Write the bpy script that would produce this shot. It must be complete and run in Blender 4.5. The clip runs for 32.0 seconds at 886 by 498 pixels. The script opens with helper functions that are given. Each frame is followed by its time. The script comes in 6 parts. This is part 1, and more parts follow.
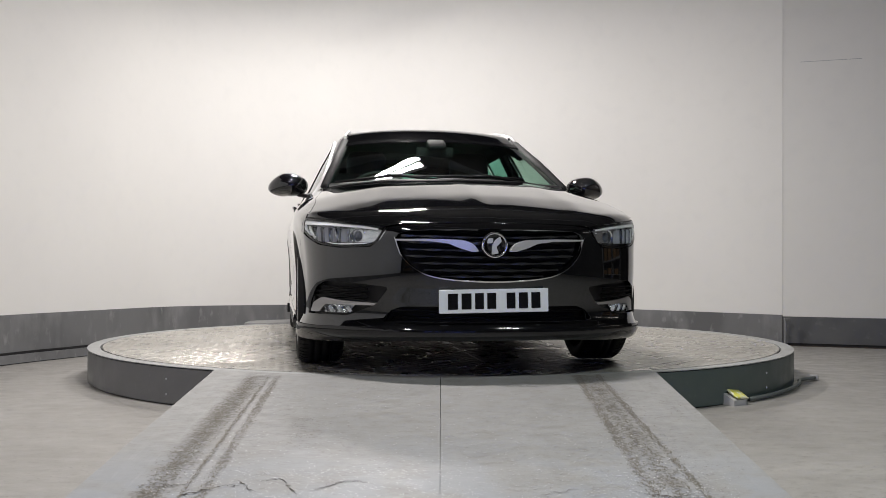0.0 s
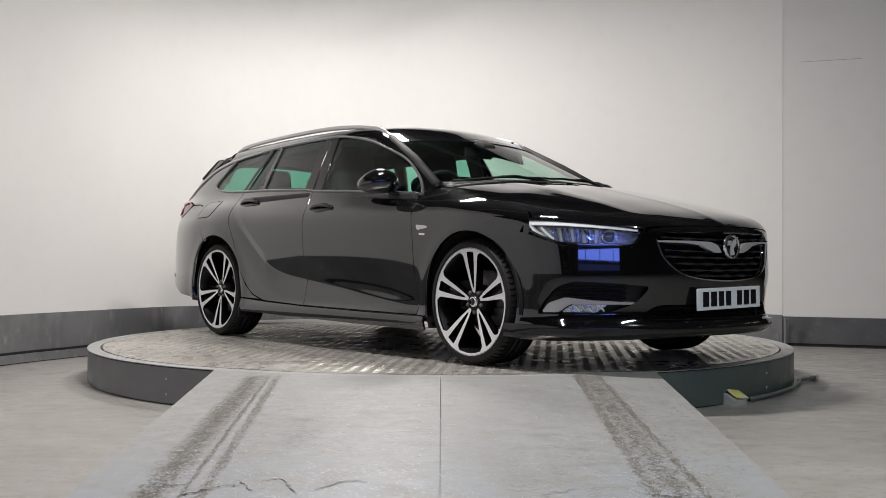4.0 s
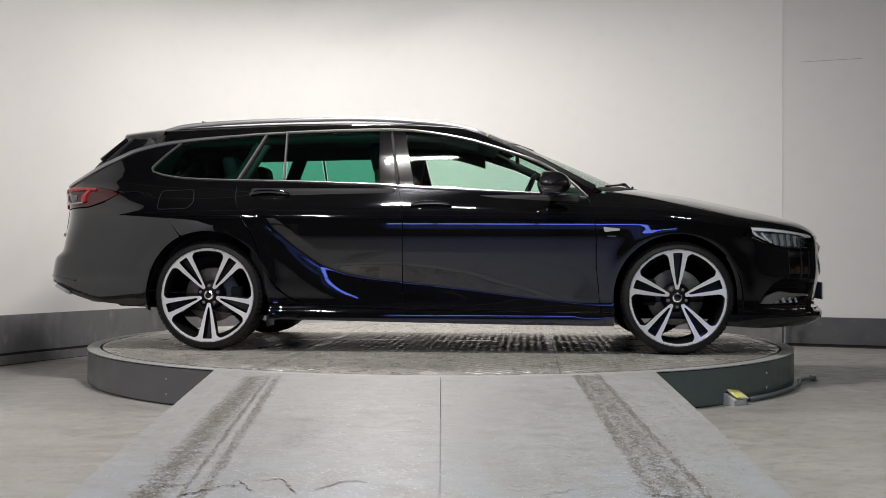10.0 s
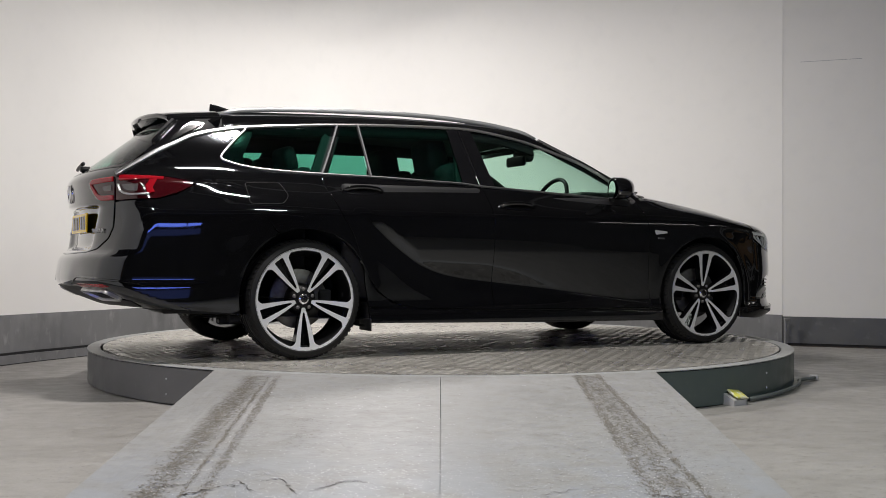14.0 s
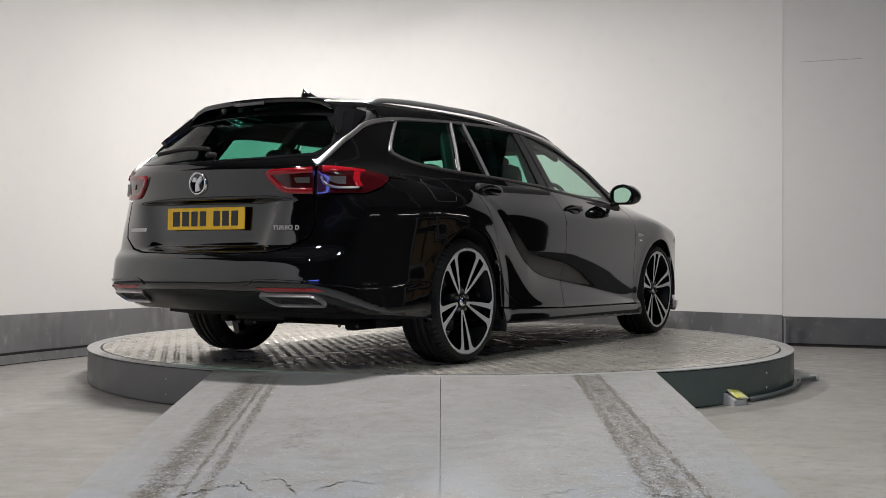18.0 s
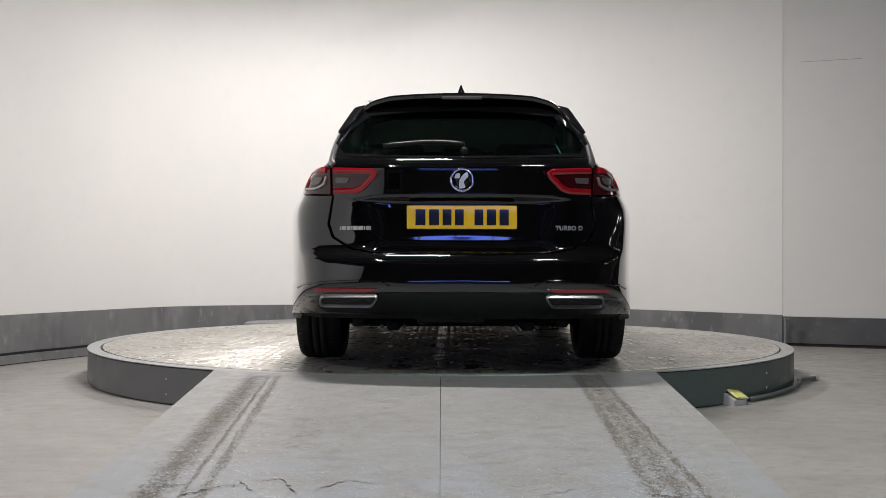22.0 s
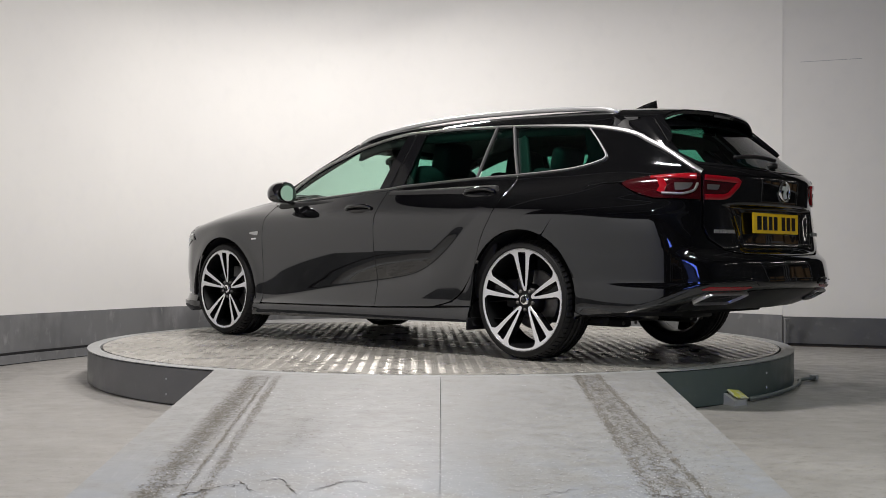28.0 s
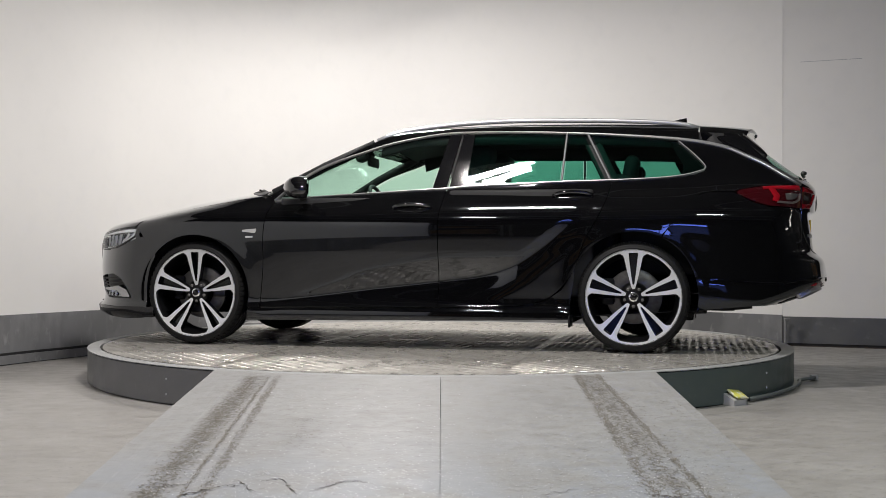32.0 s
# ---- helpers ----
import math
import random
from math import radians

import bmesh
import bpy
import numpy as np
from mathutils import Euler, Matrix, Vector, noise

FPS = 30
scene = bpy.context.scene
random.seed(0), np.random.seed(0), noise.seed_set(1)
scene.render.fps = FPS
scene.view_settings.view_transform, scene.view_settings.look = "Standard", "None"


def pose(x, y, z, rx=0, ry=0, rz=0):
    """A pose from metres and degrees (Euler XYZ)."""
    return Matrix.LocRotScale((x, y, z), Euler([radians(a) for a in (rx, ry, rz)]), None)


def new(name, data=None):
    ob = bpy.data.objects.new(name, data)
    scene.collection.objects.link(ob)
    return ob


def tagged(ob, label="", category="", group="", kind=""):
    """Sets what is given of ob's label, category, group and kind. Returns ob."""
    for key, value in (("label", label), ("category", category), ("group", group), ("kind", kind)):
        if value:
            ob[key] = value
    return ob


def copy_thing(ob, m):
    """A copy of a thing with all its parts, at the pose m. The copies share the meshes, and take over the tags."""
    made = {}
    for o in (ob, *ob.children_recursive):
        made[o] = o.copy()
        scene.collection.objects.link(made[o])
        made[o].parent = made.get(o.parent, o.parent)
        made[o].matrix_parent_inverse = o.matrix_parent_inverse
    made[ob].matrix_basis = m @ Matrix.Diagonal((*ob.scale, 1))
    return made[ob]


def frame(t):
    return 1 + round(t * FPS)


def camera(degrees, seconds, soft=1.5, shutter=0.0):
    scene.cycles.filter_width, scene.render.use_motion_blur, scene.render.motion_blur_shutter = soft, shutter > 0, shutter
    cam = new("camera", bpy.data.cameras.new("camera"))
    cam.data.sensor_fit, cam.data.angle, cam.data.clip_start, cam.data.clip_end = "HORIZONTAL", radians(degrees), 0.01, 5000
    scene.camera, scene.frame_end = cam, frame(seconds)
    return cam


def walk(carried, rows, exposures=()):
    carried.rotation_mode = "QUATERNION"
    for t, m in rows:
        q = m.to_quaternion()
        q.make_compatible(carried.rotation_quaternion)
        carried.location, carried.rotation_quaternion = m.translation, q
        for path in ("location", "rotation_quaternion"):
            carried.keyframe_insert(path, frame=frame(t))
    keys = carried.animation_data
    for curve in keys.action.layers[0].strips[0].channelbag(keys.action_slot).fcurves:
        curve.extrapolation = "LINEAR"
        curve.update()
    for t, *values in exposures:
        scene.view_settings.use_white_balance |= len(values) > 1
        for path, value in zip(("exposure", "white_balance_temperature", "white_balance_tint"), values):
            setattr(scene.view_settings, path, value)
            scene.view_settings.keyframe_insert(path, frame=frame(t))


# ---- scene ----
# Metres. The turntable's axis is the world's z axis; floor at z = 0, turntable top at z = TABLE.
TABLE = 0.205
cam = camera(43.97, 32.0, 0.35)
EYE = (0.0, -7.590, 0.570 + TABLE)
LENS_POSE = Matrix.Translation(EYE) @ Euler((radians(90 + 0.459), 0, radians(-0.093))).to_matrix().to_4x4() @ pose(0, 0, 0, 0, 0, 0.174)
walk(cam, [(0, LENS_POSE), (32, LENS_POSE)])


def heading(t):
    """The car's heading in degrees at t seconds."""
    s = (t - 16) / 16
    return -81.93 + 7.770 * t + 0.469 * s * s - 1.012 * (s ** 3 - s)


# ---- world, lights ----
world = bpy.data.worlds.new("world")
scene.world = world
world.use_nodes = True
world.node_tree.nodes["Background"].inputs[0].default_value = (0.5, 0.55, 0.6, 1)
world.node_tree.nodes["Background"].inputs[1].default_value = 0.02
scene.view_settings.exposure = 0.0


def area_lamp(name, m, sx, sy, power, colour):
    data = bpy.data.lights.new(name, "AREA")
    data.shape, data.size, data.size_y, data.energy, data.color = "RECTANGLE", sx, sy, power, colour
    ob = new(name, data)
    ob.matrix_world = m
    return ob


# twin tubes: over the ramp, near the white wall, a greenish pair in the bay to the right, and an added fill pair to
# brighten the low partition
TUBES = ((-0.47, -2.36, 4.15, 2, 0, 75, (1.0, 0.945, 0.915)), (-0.52, 1.12, 3.45, 42, -9, 55, (1.0, 0.955, 0.925)), (2.2, -5.2, 4.15, 0, 0, 46, (0.93, 1.0, 0.95)), (-2.45, -6.6, 4.15, 90, 0, 42, (1.0, 0.955, 0.925)))
for lx, ly, lz, turn, tilt, power, tone in TUBES:
    wide = 0.085 if ly > 0 else 0.055
    for k in (-1, 1):
        area_lamp("tube_lamp", pose(lx, ly, lz, 0, 0, turn) @ pose(0, 0, 0, 0, tilt, 0) @ pose(0.03 * k, 0.70 * wide * k, -0.004), 0.86, wide, power, tone)
# ---- materials ----
def material(name, colour, rough=0.5, metal=0.0, coat=0.0, spec=0.5):
    m = bpy.data.materials.new(name)
    m.use_nodes = True
    b = m.node_tree.nodes["Principled BSDF"]
    b.inputs["Base Color"].default_value = (*colour, 1)
    b.inputs["Roughness"].default_value = rough
    b.inputs["Metallic"].default_value = metal
    b.inputs["Coat Weight"].default_value = coat
    b.inputs["Coat Roughness"].default_value = 0.02
    b.inputs["Specular IOR Level"].default_value = spec
    return m


def nodes_of(m):
    return m.node_tree.nodes, m.node_tree.links, m.node_tree.nodes["Principled BSDF"]


def grain(m, layers, rough=None, bump=0.0, bump_scale=60.0, bump_dist=0.004, stretch=(1, 1, 1)):
    """Varies a material: layers of (scale, detail, low, high, colour, amount) mix colours by noise in object space."""
    n, l, b = nodes_of(m)
    tc = n.new("ShaderNodeTexCoord")
    mp = n.new("ShaderNodeMapping")
    mp.inputs["Scale"].default_value = stretch
    l.new(tc.outputs["Object"], mp.inputs["Vector"])
    last = None
    base = tuple(b.inputs["Base Color"].default_value)
    for scale, detail, low, high, colour, amount in layers:
        no = n.new("ShaderNodeTexNoise")
        no.inputs["Scale"].default_value, no.inputs["Detail"].default_value = scale, detail
        l.new(mp.outputs[0], no.inputs["Vector"])
        ra = n.new("ShaderNodeMapRange")
        ra.inputs["From Min"].default_value, ra.inputs["From Max"].default_value = low, high
        ra.inputs["To Max"].default_value = amount
        l.new(no.outputs["Fac"], ra.inputs["Value"])
        mx = n.new("ShaderNodeMix")
        mx.data_type = "RGBA"
        l.new(ra.outputs[0], mx.inputs[0])
        if last is None:
            mx.inputs[6].default_value = base
        else:
            l.new(last, mx.inputs[6])
        mx.inputs[7].default_value = (*colour, 1)
        last = mx.outputs[2]
    if last is not None:
        l.new(last, b.inputs["Base Color"])
    if rough:
        no = n.new("ShaderNodeTexNoise")
        no.inputs["Scale"].default_value, no.inputs["Detail"].default_value = rough[0], 5
        l.new(mp.outputs[0], no.inputs["Vector"])
        ra = n.new("ShaderNodeMapRange")
        ra.inputs["From Min"].default_value, ra.inputs["From Max"].default_value = 0.3, 0.7
        ra.inputs["To Min"].default_value, ra.inputs["To Max"].default_value = rough[1], rough[2]
        l.new(no.outputs["Fac"], ra.inputs["Value"])
        l.new(ra.outputs[0], b.inputs["Roughness"])
    if bump:
        no = n.new("ShaderNodeTexNoise")
        no.inputs["Scale"].default_value, no.inputs["Detail"].default_value = bump_scale, 4
        l.new(mp.outputs[0], no.inputs["Vector"])
        bu = n.new("ShaderNodeBump")
        bu.inputs["Strength"].default_value, bu.inputs["Distance"].default_value = bump, bump_dist
        l.new(no.outputs["Fac"], bu.inputs["Height"])
        l.new(bu.outputs[0], b.inputs["Normal"])
    return m


def glass_material(name, tint, gloss=1.0):
    """A thin pane: tinted see-through with a clear reflection that grows at grazing angles."""
    m = bpy.data.materials.new(name)
    m.use_nodes = True
    n, l = m.node_tree.nodes, m.node_tree.links
    n.remove(n["Principled BSDF"])
    tr = n.new("ShaderNodeBsdfTransparent")
    tr.inputs[0].default_value = (*tint, 1)
    gl = n.new("ShaderNodeBsdfGlossy")
    gl.inputs["Roughness"].default_value = 0.0
    # share of gloss: four per cent face on, rising steeply at grazing angles, the same from both sides
    lw = n.new("ShaderNodeLayerWeight")
    lw.inputs[0].default_value = 0.5
    po = n.new("ShaderNodeMath")
    po.operation = "POWER"
    po.inputs[1].default_value = 5.0
    mu = n.new("ShaderNodeMath")
    mu.operation = "MULTIPLY_ADD"
    mu.inputs[1].default_value, mu.inputs[2].default_value = 0.94 * gloss, 0.055 * gloss
    mu.use_clamp = True
    mi = n.new("ShaderNodeMixShader")
    l.new(lw.outputs["Facing"], po.inputs[0])
    l.new(po.outputs[0], mu.inputs[0])
    l.new(mu.outputs[0], mi.inputs[0])
    l.new(tr.outputs[0], mi.inputs[1])
    l.new(gl.outputs[0], mi.inputs[2])
    l.new(mi.outputs[0], n["Material Output"].inputs[0])
    return m


PAINT = material("black_paint", (0.0025, 0.0025, 0.003), 0.05, 0.0, 1.0, 0.5)
PAINT.node_tree.nodes["Principled BSDF"].inputs["Specular Tint"].default_value = (0.88, 0.93, 1.0, 1)
GLOSS_BLACK = material("gloss_black", (0.006, 0.006, 0.007), 0.07, 0, 0.0)
TRIM_BLACK = grain(material("black_plastic", (0.008, 0.008, 0.009), 0.42, 0.0, 0.0, 0.3), [], bump=0.2, bump_scale=500, bump_dist=0.0005)
DARK = material("underbody", (0.008, 0.008, 0.009), 0.8)
CHROME = material("satin_chrome", (0.52, 0.52, 0.53), 0.38, 1.0)
CHROME_DARK = material("dark_satin_trim", (0.16, 0.16, 0.163), 0.55, 0.6)
RAIL = grain(material("satin_aluminium", (0.60, 0.60, 0.61), 0.42, 0.85), [], bump=0.1, bump_scale=400, bump_dist=0.0004, stretch=(0.1, 1, 1))
SLAT = material("grille_slat_black", (0.085, 0.085, 0.09), 0.2, 0.7)
PARTITION = grain(material("partition_paint", (0.80, 0.80, 0.79), 0.7), [(0.8, 4, 0.42, 0.62, (0.75, 0.75, 0.745), 0.6)])
WING_CHROME = material("wing_chrome", (0.74, 0.74, 0.75), 0.30, 0.5)
BRIGHT = material("bright_chrome", (0.85, 0.85, 0.87), 0.07, 1.0)
RUBBER = grain(material("tyre_rubber", (0.006, 0.006, 0.0065), 0.62, 0.0, 0.0, 0.3), [(9, 3, 0.45, 0.75, (0.013, 0.0125, 0.012), 0.7)], bump=0.3, bump_scale=180, bump_dist=0.001)
ALLOY = material("machined_alloy", (0.74, 0.75, 0.77), 0.36, 0.4)
WHEEL_GLOSS = material("wheel_gloss_black", (0.004, 0.004, 0.0045), 0.12)
WHEEL_BLACK = material("wheel_black", (0.004, 0.004, 0.0045), 0.4, 0, 0.0, 0.2)
DISC_STEEL = grain(material("brake_steel", (0.17, 0.165, 0.16), 0.45, 0.6), [(40, 3, 0.4, 0.7, (0.10, 0.09, 0.08), 0.6)])
GLASS = glass_material("tinted_glass", (0.72, 0.91, 0.82))
PRIVACY = glass_material("privacy_glass", (0.28, 0.62, 0.51))
LENS = glass_material("clear_lens", (0.95, 0.97, 0.98), 0.7)
PROJECTOR = material("projector_glass", (0.10, 0.11, 0.13), 0.02, 0, 1.0)
RED_LENS = material("red_lens", (0.30, 0.005, 0.012), 0.10, 0, 0.6)
DARK_RED = material("dark_red_lens", (0.040, 0.002, 0.004), 0.08, 0, 0.6)
CLEAR_GREY = material("grey_lens", (0.45, 0.45, 0.45), 0.08, 0, 1.0)
CABIN = grain(material("cabin_black", (0.014, 0.014, 0.015), 0.7), [], bump=0.25, bump_scale=300, bump_dist=0.001)
CLOTH = grain(material("seat_cloth", (0.016, 0.016, 0.018), 0.9), [(60, 3, 0.4, 0.7, (0.03, 0.03, 0.032), 0.6)], bump=0.4, bump_scale=350, bump_dist=0.001)
PLATE_WHITE = material("plate_white", (0.84, 0.88, 0.93), 0.08)
PLATE_YELLOW = material("plate_yellow", (0.92, 0.58, 0.02), 0.06)
PLATE_INK = material("plate_ink", (0.01, 0.01, 0.012), 0.06)
WALL_WHITE = grain(material("wall_paint", (0.80, 0.79, 0.765), 0.75), [(0.6, 4, 0.42, 0.62, (0.76, 0.75, 0.73), 0.6), (7, 5, 0.5, 0.75, (0.74, 0.735, 0.715), 0.35)], bump=0.12, bump_scale=25, bump_dist=0.004)
SKIRT_GREY = grain(material("skirting_paint", (0.17, 0.172, 0.176), 0.5), [(2.2, 4, 0.46, 0.62, (0.105, 0.107, 0.11), 0.75), (5, 6, 0.52, 0.68, (0.27, 0.27, 0.27), 0.6), (16, 6, 0.60, 0.72, (0.36, 0.36, 0.355), 0.45)], rough=(6, 0.35, 0.6), bump=0.15, bump_scale=30, stretch=(1, 1, 0.45))
FLOOR_GREY = grain(material("floor_concrete", (0.335, 0.325, 0.31), 0.5), [(0.9, 5, 0.38, 0.66, (0.29, 0.28, 0.265), 0.7), (4, 9, 0.48, 0.66, (0.25, 0.24, 0.225), 0.55), (17, 8, 0.54, 0.68, (0.205, 0.195, 0.18), 0.55), (55, 4, 0.64, 0.70, (0.10, 0.092, 0.082), 0.8), (150, 3, 0.54, 0.64, (0.25, 0.242, 0.23), 0.5)], rough=(9, 0.30, 0.6), bump=0.5, bump_scale=70, bump_dist=0.003, stretch=(0.85, 1.1, 1))
RAMP_GREY = grain(material("ramp_paint", (0.324, 0.326, 0.328), 0.42, 0.0, 0.0, 0.35), [(2.2, 5, 0.4, 0.65, (0.285, 0.286, 0.286), 0.6), (11, 9, 0.50, 0.68, (0.265, 0.257, 0.243), 0.5), (48, 6, 0.58, 0.66, (0.19, 0.178, 0.16), 0.45), (170, 3, 0.56, 0.66, (0.24, 0.235, 0.225), 0.5)], rough=(14, 0.34, 0.56), stretch=(0.8, 1.2, 1))
RIM_PAINT = grain(material("rim_paint", (0.36, 0.37, 0.37), 0.45), [(5, 5, 0.45, 0.7, (0.28, 0.28, 0.28), 0.6)], bump=0.15, bump_scale=40)
# the turntable's side twice, white-lit and green-lit, the light put into the colour
SIDE_WHITE_LIT = grain(material("turntable_side_white_lit", (0.16, 0.16, 0.163), 0.4), [(4, 5, 0.45, 0.7, (0.185, 0.185, 0.187), 0.6), (25, 5, 0.62, 0.75, (0.23, 0.23, 0.22), 0.35)], rough=(6, 0.3, 0.5))
# darker grey than the skirting along the curved wall
SKIRT_DARK = grain(material("skirting_darker_grey", (0.085, 0.087, 0.09), 0.5), [(3, 5, 0.42, 0.68, (0.12, 0.122, 0.125), 0.7), (14, 6, 0.58, 0.72, (0.2, 0.2, 0.2), 0.35)], rough=(6, 0.35, 0.6))
SIDE_GREEN_LIT = grain(material("turntable_side_green_lit", (0.085, 0.112, 0.106), 0.4), [(4, 5, 0.45, 0.7, (0.10, 0.125, 0.12), 0.6), (25, 5, 0.62, 0.75, (0.17, 0.18, 0.17), 0.35)], rough=(6, 0.3, 0.5))
PLATE_STEEL = grain(material("tread_plate_steel", (0.60, 0.58, 0.54), 0.3, 0.60), [(1.8, 6, 0.40, 0.64, (0.48, 0.46, 0.425), 0.8), (11, 7, 0.48, 0.66, (0.39, 0.37, 0.335), 0.6), (70, 3, 0.56, 0.66, (0.15, 0.138, 0.12), 0.5)], rough=(8, 0.22, 0.40))
CEILING_DARK = grain(material("ceiling_dark", (0.10, 0.10, 0.10), 0.8), [(2, 4, 0.4, 0.7, (0.14, 0.14, 0.14), 0.6)])
LAMP_CHROME = grain(material("lamp_reflector", (0.84, 0.86, 0.89), 0.12, 0.85), [(40, 2, 0.42, 0.58, (0.55, 0.57, 0.60), 0.5)], bump=0.5, bump_scale=70, bump_dist=0.006)
SMOKE_LENS = material("smoke_lens", (0.12, 0.115, 0.115), 0.10, 0.2, 0.6)
LAMP_WHITE = material("lamp_white", (0.92, 0.92, 0.92), 0.2)
MIRROR_GLASS = material("mirror_glass", (0.9, 0.9, 0.9), 0.0, 1.0)
BACK_DARK = grain(material("back_wall_dark", (0.06, 0.06, 0.062), 0.8), [(1, 4, 0.4, 0.7, (0.09, 0.09, 0.092), 0.7)])
BLUE_GLOW = material("blue_glow", (0.05, 0.08, 0.3), 0.4)
BLUE_GLOW.node_tree.nodes["Principled BSDF"].inputs["Emission Color"].default_value = (0.16, 0.25, 1.0, 1)
BLUE_GLOW.node_tree.nodes["Principled BSDF"].inputs["Emission Strength"].default_value = 8.0
BLUE_DIM = material("blue_dim", (0.05, 0.07, 0.2), 0.4)
BLUE_DIM.node_tree.nodes["Principled BSDF"].inputs["Emission Color"].default_value = (0.12, 0.18, 0.6, 1)
BLUE_DIM.node_tree.nodes["Principled BSDF"].inputs["Emission Strength"].default_value = 0.6
TRACK_DIRT = material("track_dirt", (0.19, 0.172, 0.145), 0.85)
GLINT = material("glint_pale", (0.66, 0.67, 0.69), 0.3)
TUBE_GLOW = material("tube_glow", (0.8, 0.8, 0.8), 0.4)
TUBE_GLOW.node_tree.nodes["Principled BSDF"].inputs["Emission Color"].default_value = (1.0, 0.93, 0.85, 1)
TUBE_GLOW.node_tree.nodes["Principled BSDF"].inputs["Emission Strength"].default_value = 9.0
CRACK = material("crack_dark", (0.05, 0.036, 0.027), 0.9)
YELLOW = grain(material("yellow_plastic", (0.80, 0.78, 0.16), 0.45), [(22, 4, 0.42, 0.56, (0.82, 0.82, 0.70), 0.9)])
BOX_GREY = grain(material("grey_plastic", (0.45, 0.45, 0.47), 0.5), [(25, 4, 0.45, 0.7, (0.42, 0.42, 0.42), 0.6)])
CABLE_GREY = material("cable_sheath", (0.16, 0.18, 0.18), 0.45)
CARDBOARD = grain(material("cardboard", (0.30, 0.19, 0.10), 0.85), [(6, 4, 0.4, 0.7, (0.22, 0.14, 0.08), 0.7)])


def drift(x0):
    """How far a tyre track that starts at x0 on the turntable's edge wanders sideways down the ramp."""
    return -0.012 + 0.45 * (x0 + 0.86) if x0 < 0 else 0.025 + 0.5 * (x0 - 0.662)


def tyre_marks(mat, lanes):
    """Adds two dark, broken tyre tracks along y to a material, and a fine seam of wear lines inside each."""
    n, l, b = nodes_of(mat)
    tc = n.new("ShaderNodeTexCoord")
    sep = n.new("ShaderNodeSeparateXYZ")
    l.new(tc.outputs["Object"], sep.inputs[0])
    src = b.inputs["Base Color"].links[0].from_socket

    def math_node(op, a, c=None):
        m = n.new("ShaderNodeMath")
        m.operation = op
        for i, v in enumerate((a, c)):
            if v is None:
                continue
            if isinstance(v, (int, float)):
                m.inputs[i].default_value = v
            else:
                l.new(v, m.inputs[i])
        return m.outputs[0]

    mp = n.new("ShaderNodeMapping")
    mp.inputs["Scale"].default_value = (26, 9, 1)
    l.new(tc.outputs["Object"], mp.inputs[0])
    wob = n.new("ShaderNodeTexNoise")
    wob.inputs["Scale"].default_value, wob.inputs["Detail"].default_value = 1.0, 7
    l.new(mp.outputs[0], wob.inputs[0])
    fine = n.new("ShaderNodeTexNoise")
    fine.inputs["Scale"].default_value, fine.inputs["Detail"].default_value = 70, 3
    l.new(tc.outputs["Object"], fine.inputs[0])
    big = n.new("ShaderNodeTexNoise")
    big.inputs["Scale"].default_value, big.inputs["Detail"].default_value = 2.2, 4
    l.new(tc.outputs["Object"], big.inputs[0])
    total = None
    for x0, w, k in lanes:
        d = math_node("ABSOLUTE", math_node("SUBTRACT", math_node("ADD", math_node("MULTIPLY", sep.outputs[1], drift(x0) / 1.6), sep.outputs[0]), x0 - 2.33 * drift(x0) / 1.6))
        d = math_node("ADD", d, math_node("MULTIPLY", math_node("SUBTRACT", wob.outputs["Fac"], 0.5), 0.045))
        ra = n.new("ShaderNodeMapRange")
        ra.inputs["From Min"].default_value, ra.inputs["From Max"].default_value = w, w * 0.55
        ra.inputs["To Max"].default_value = k
        l.new(d, ra.inputs["Value"])
        total = ra.outputs[0] if total is None else math_node("MAXIMUM", total, ra.outputs[0])
    ra = n.new("ShaderNodeMapRange")
    ra.inputs["From Min"].default_value, ra.inputs["From Max"].default_value = 0.40, 0.58
    l.new(fine.outputs["Fac"], ra.inputs["Value"])
    rb = n.new("ShaderNodeMapRange")
    rb.inputs["From Min"].default_value, rb.inputs["From Max"].default_value = 0.25, 0.55
    l.new(big.outputs["Fac"], rb.inputs["Value"])
    fac = math_node("MULTIPLY", math_node("MULTIPLY", total, ra.outputs[0]), rb.outputs[0])
    mx = n.new("ShaderNodeMix")
    mx.data_type = "RGBA"
    l.new(fac, mx.inputs[0])
    l.new(src, mx.inputs[6])
    mx.inputs[7].default_value = (0.13, 0.12, 0.105, 1)
    l.new(mx.outputs[2], b.inputs["Base Color"])


tyre_marks(RAMP_GREY, [(-0.900, 0.082, 0.85), (-0.832, 0.016, 0.85), (-0.788, 0.024, 0.85), (0.662, 0.026, 0.75), (0.715, 0.05, 0.45), (0.770, 0.016, 0.75)])


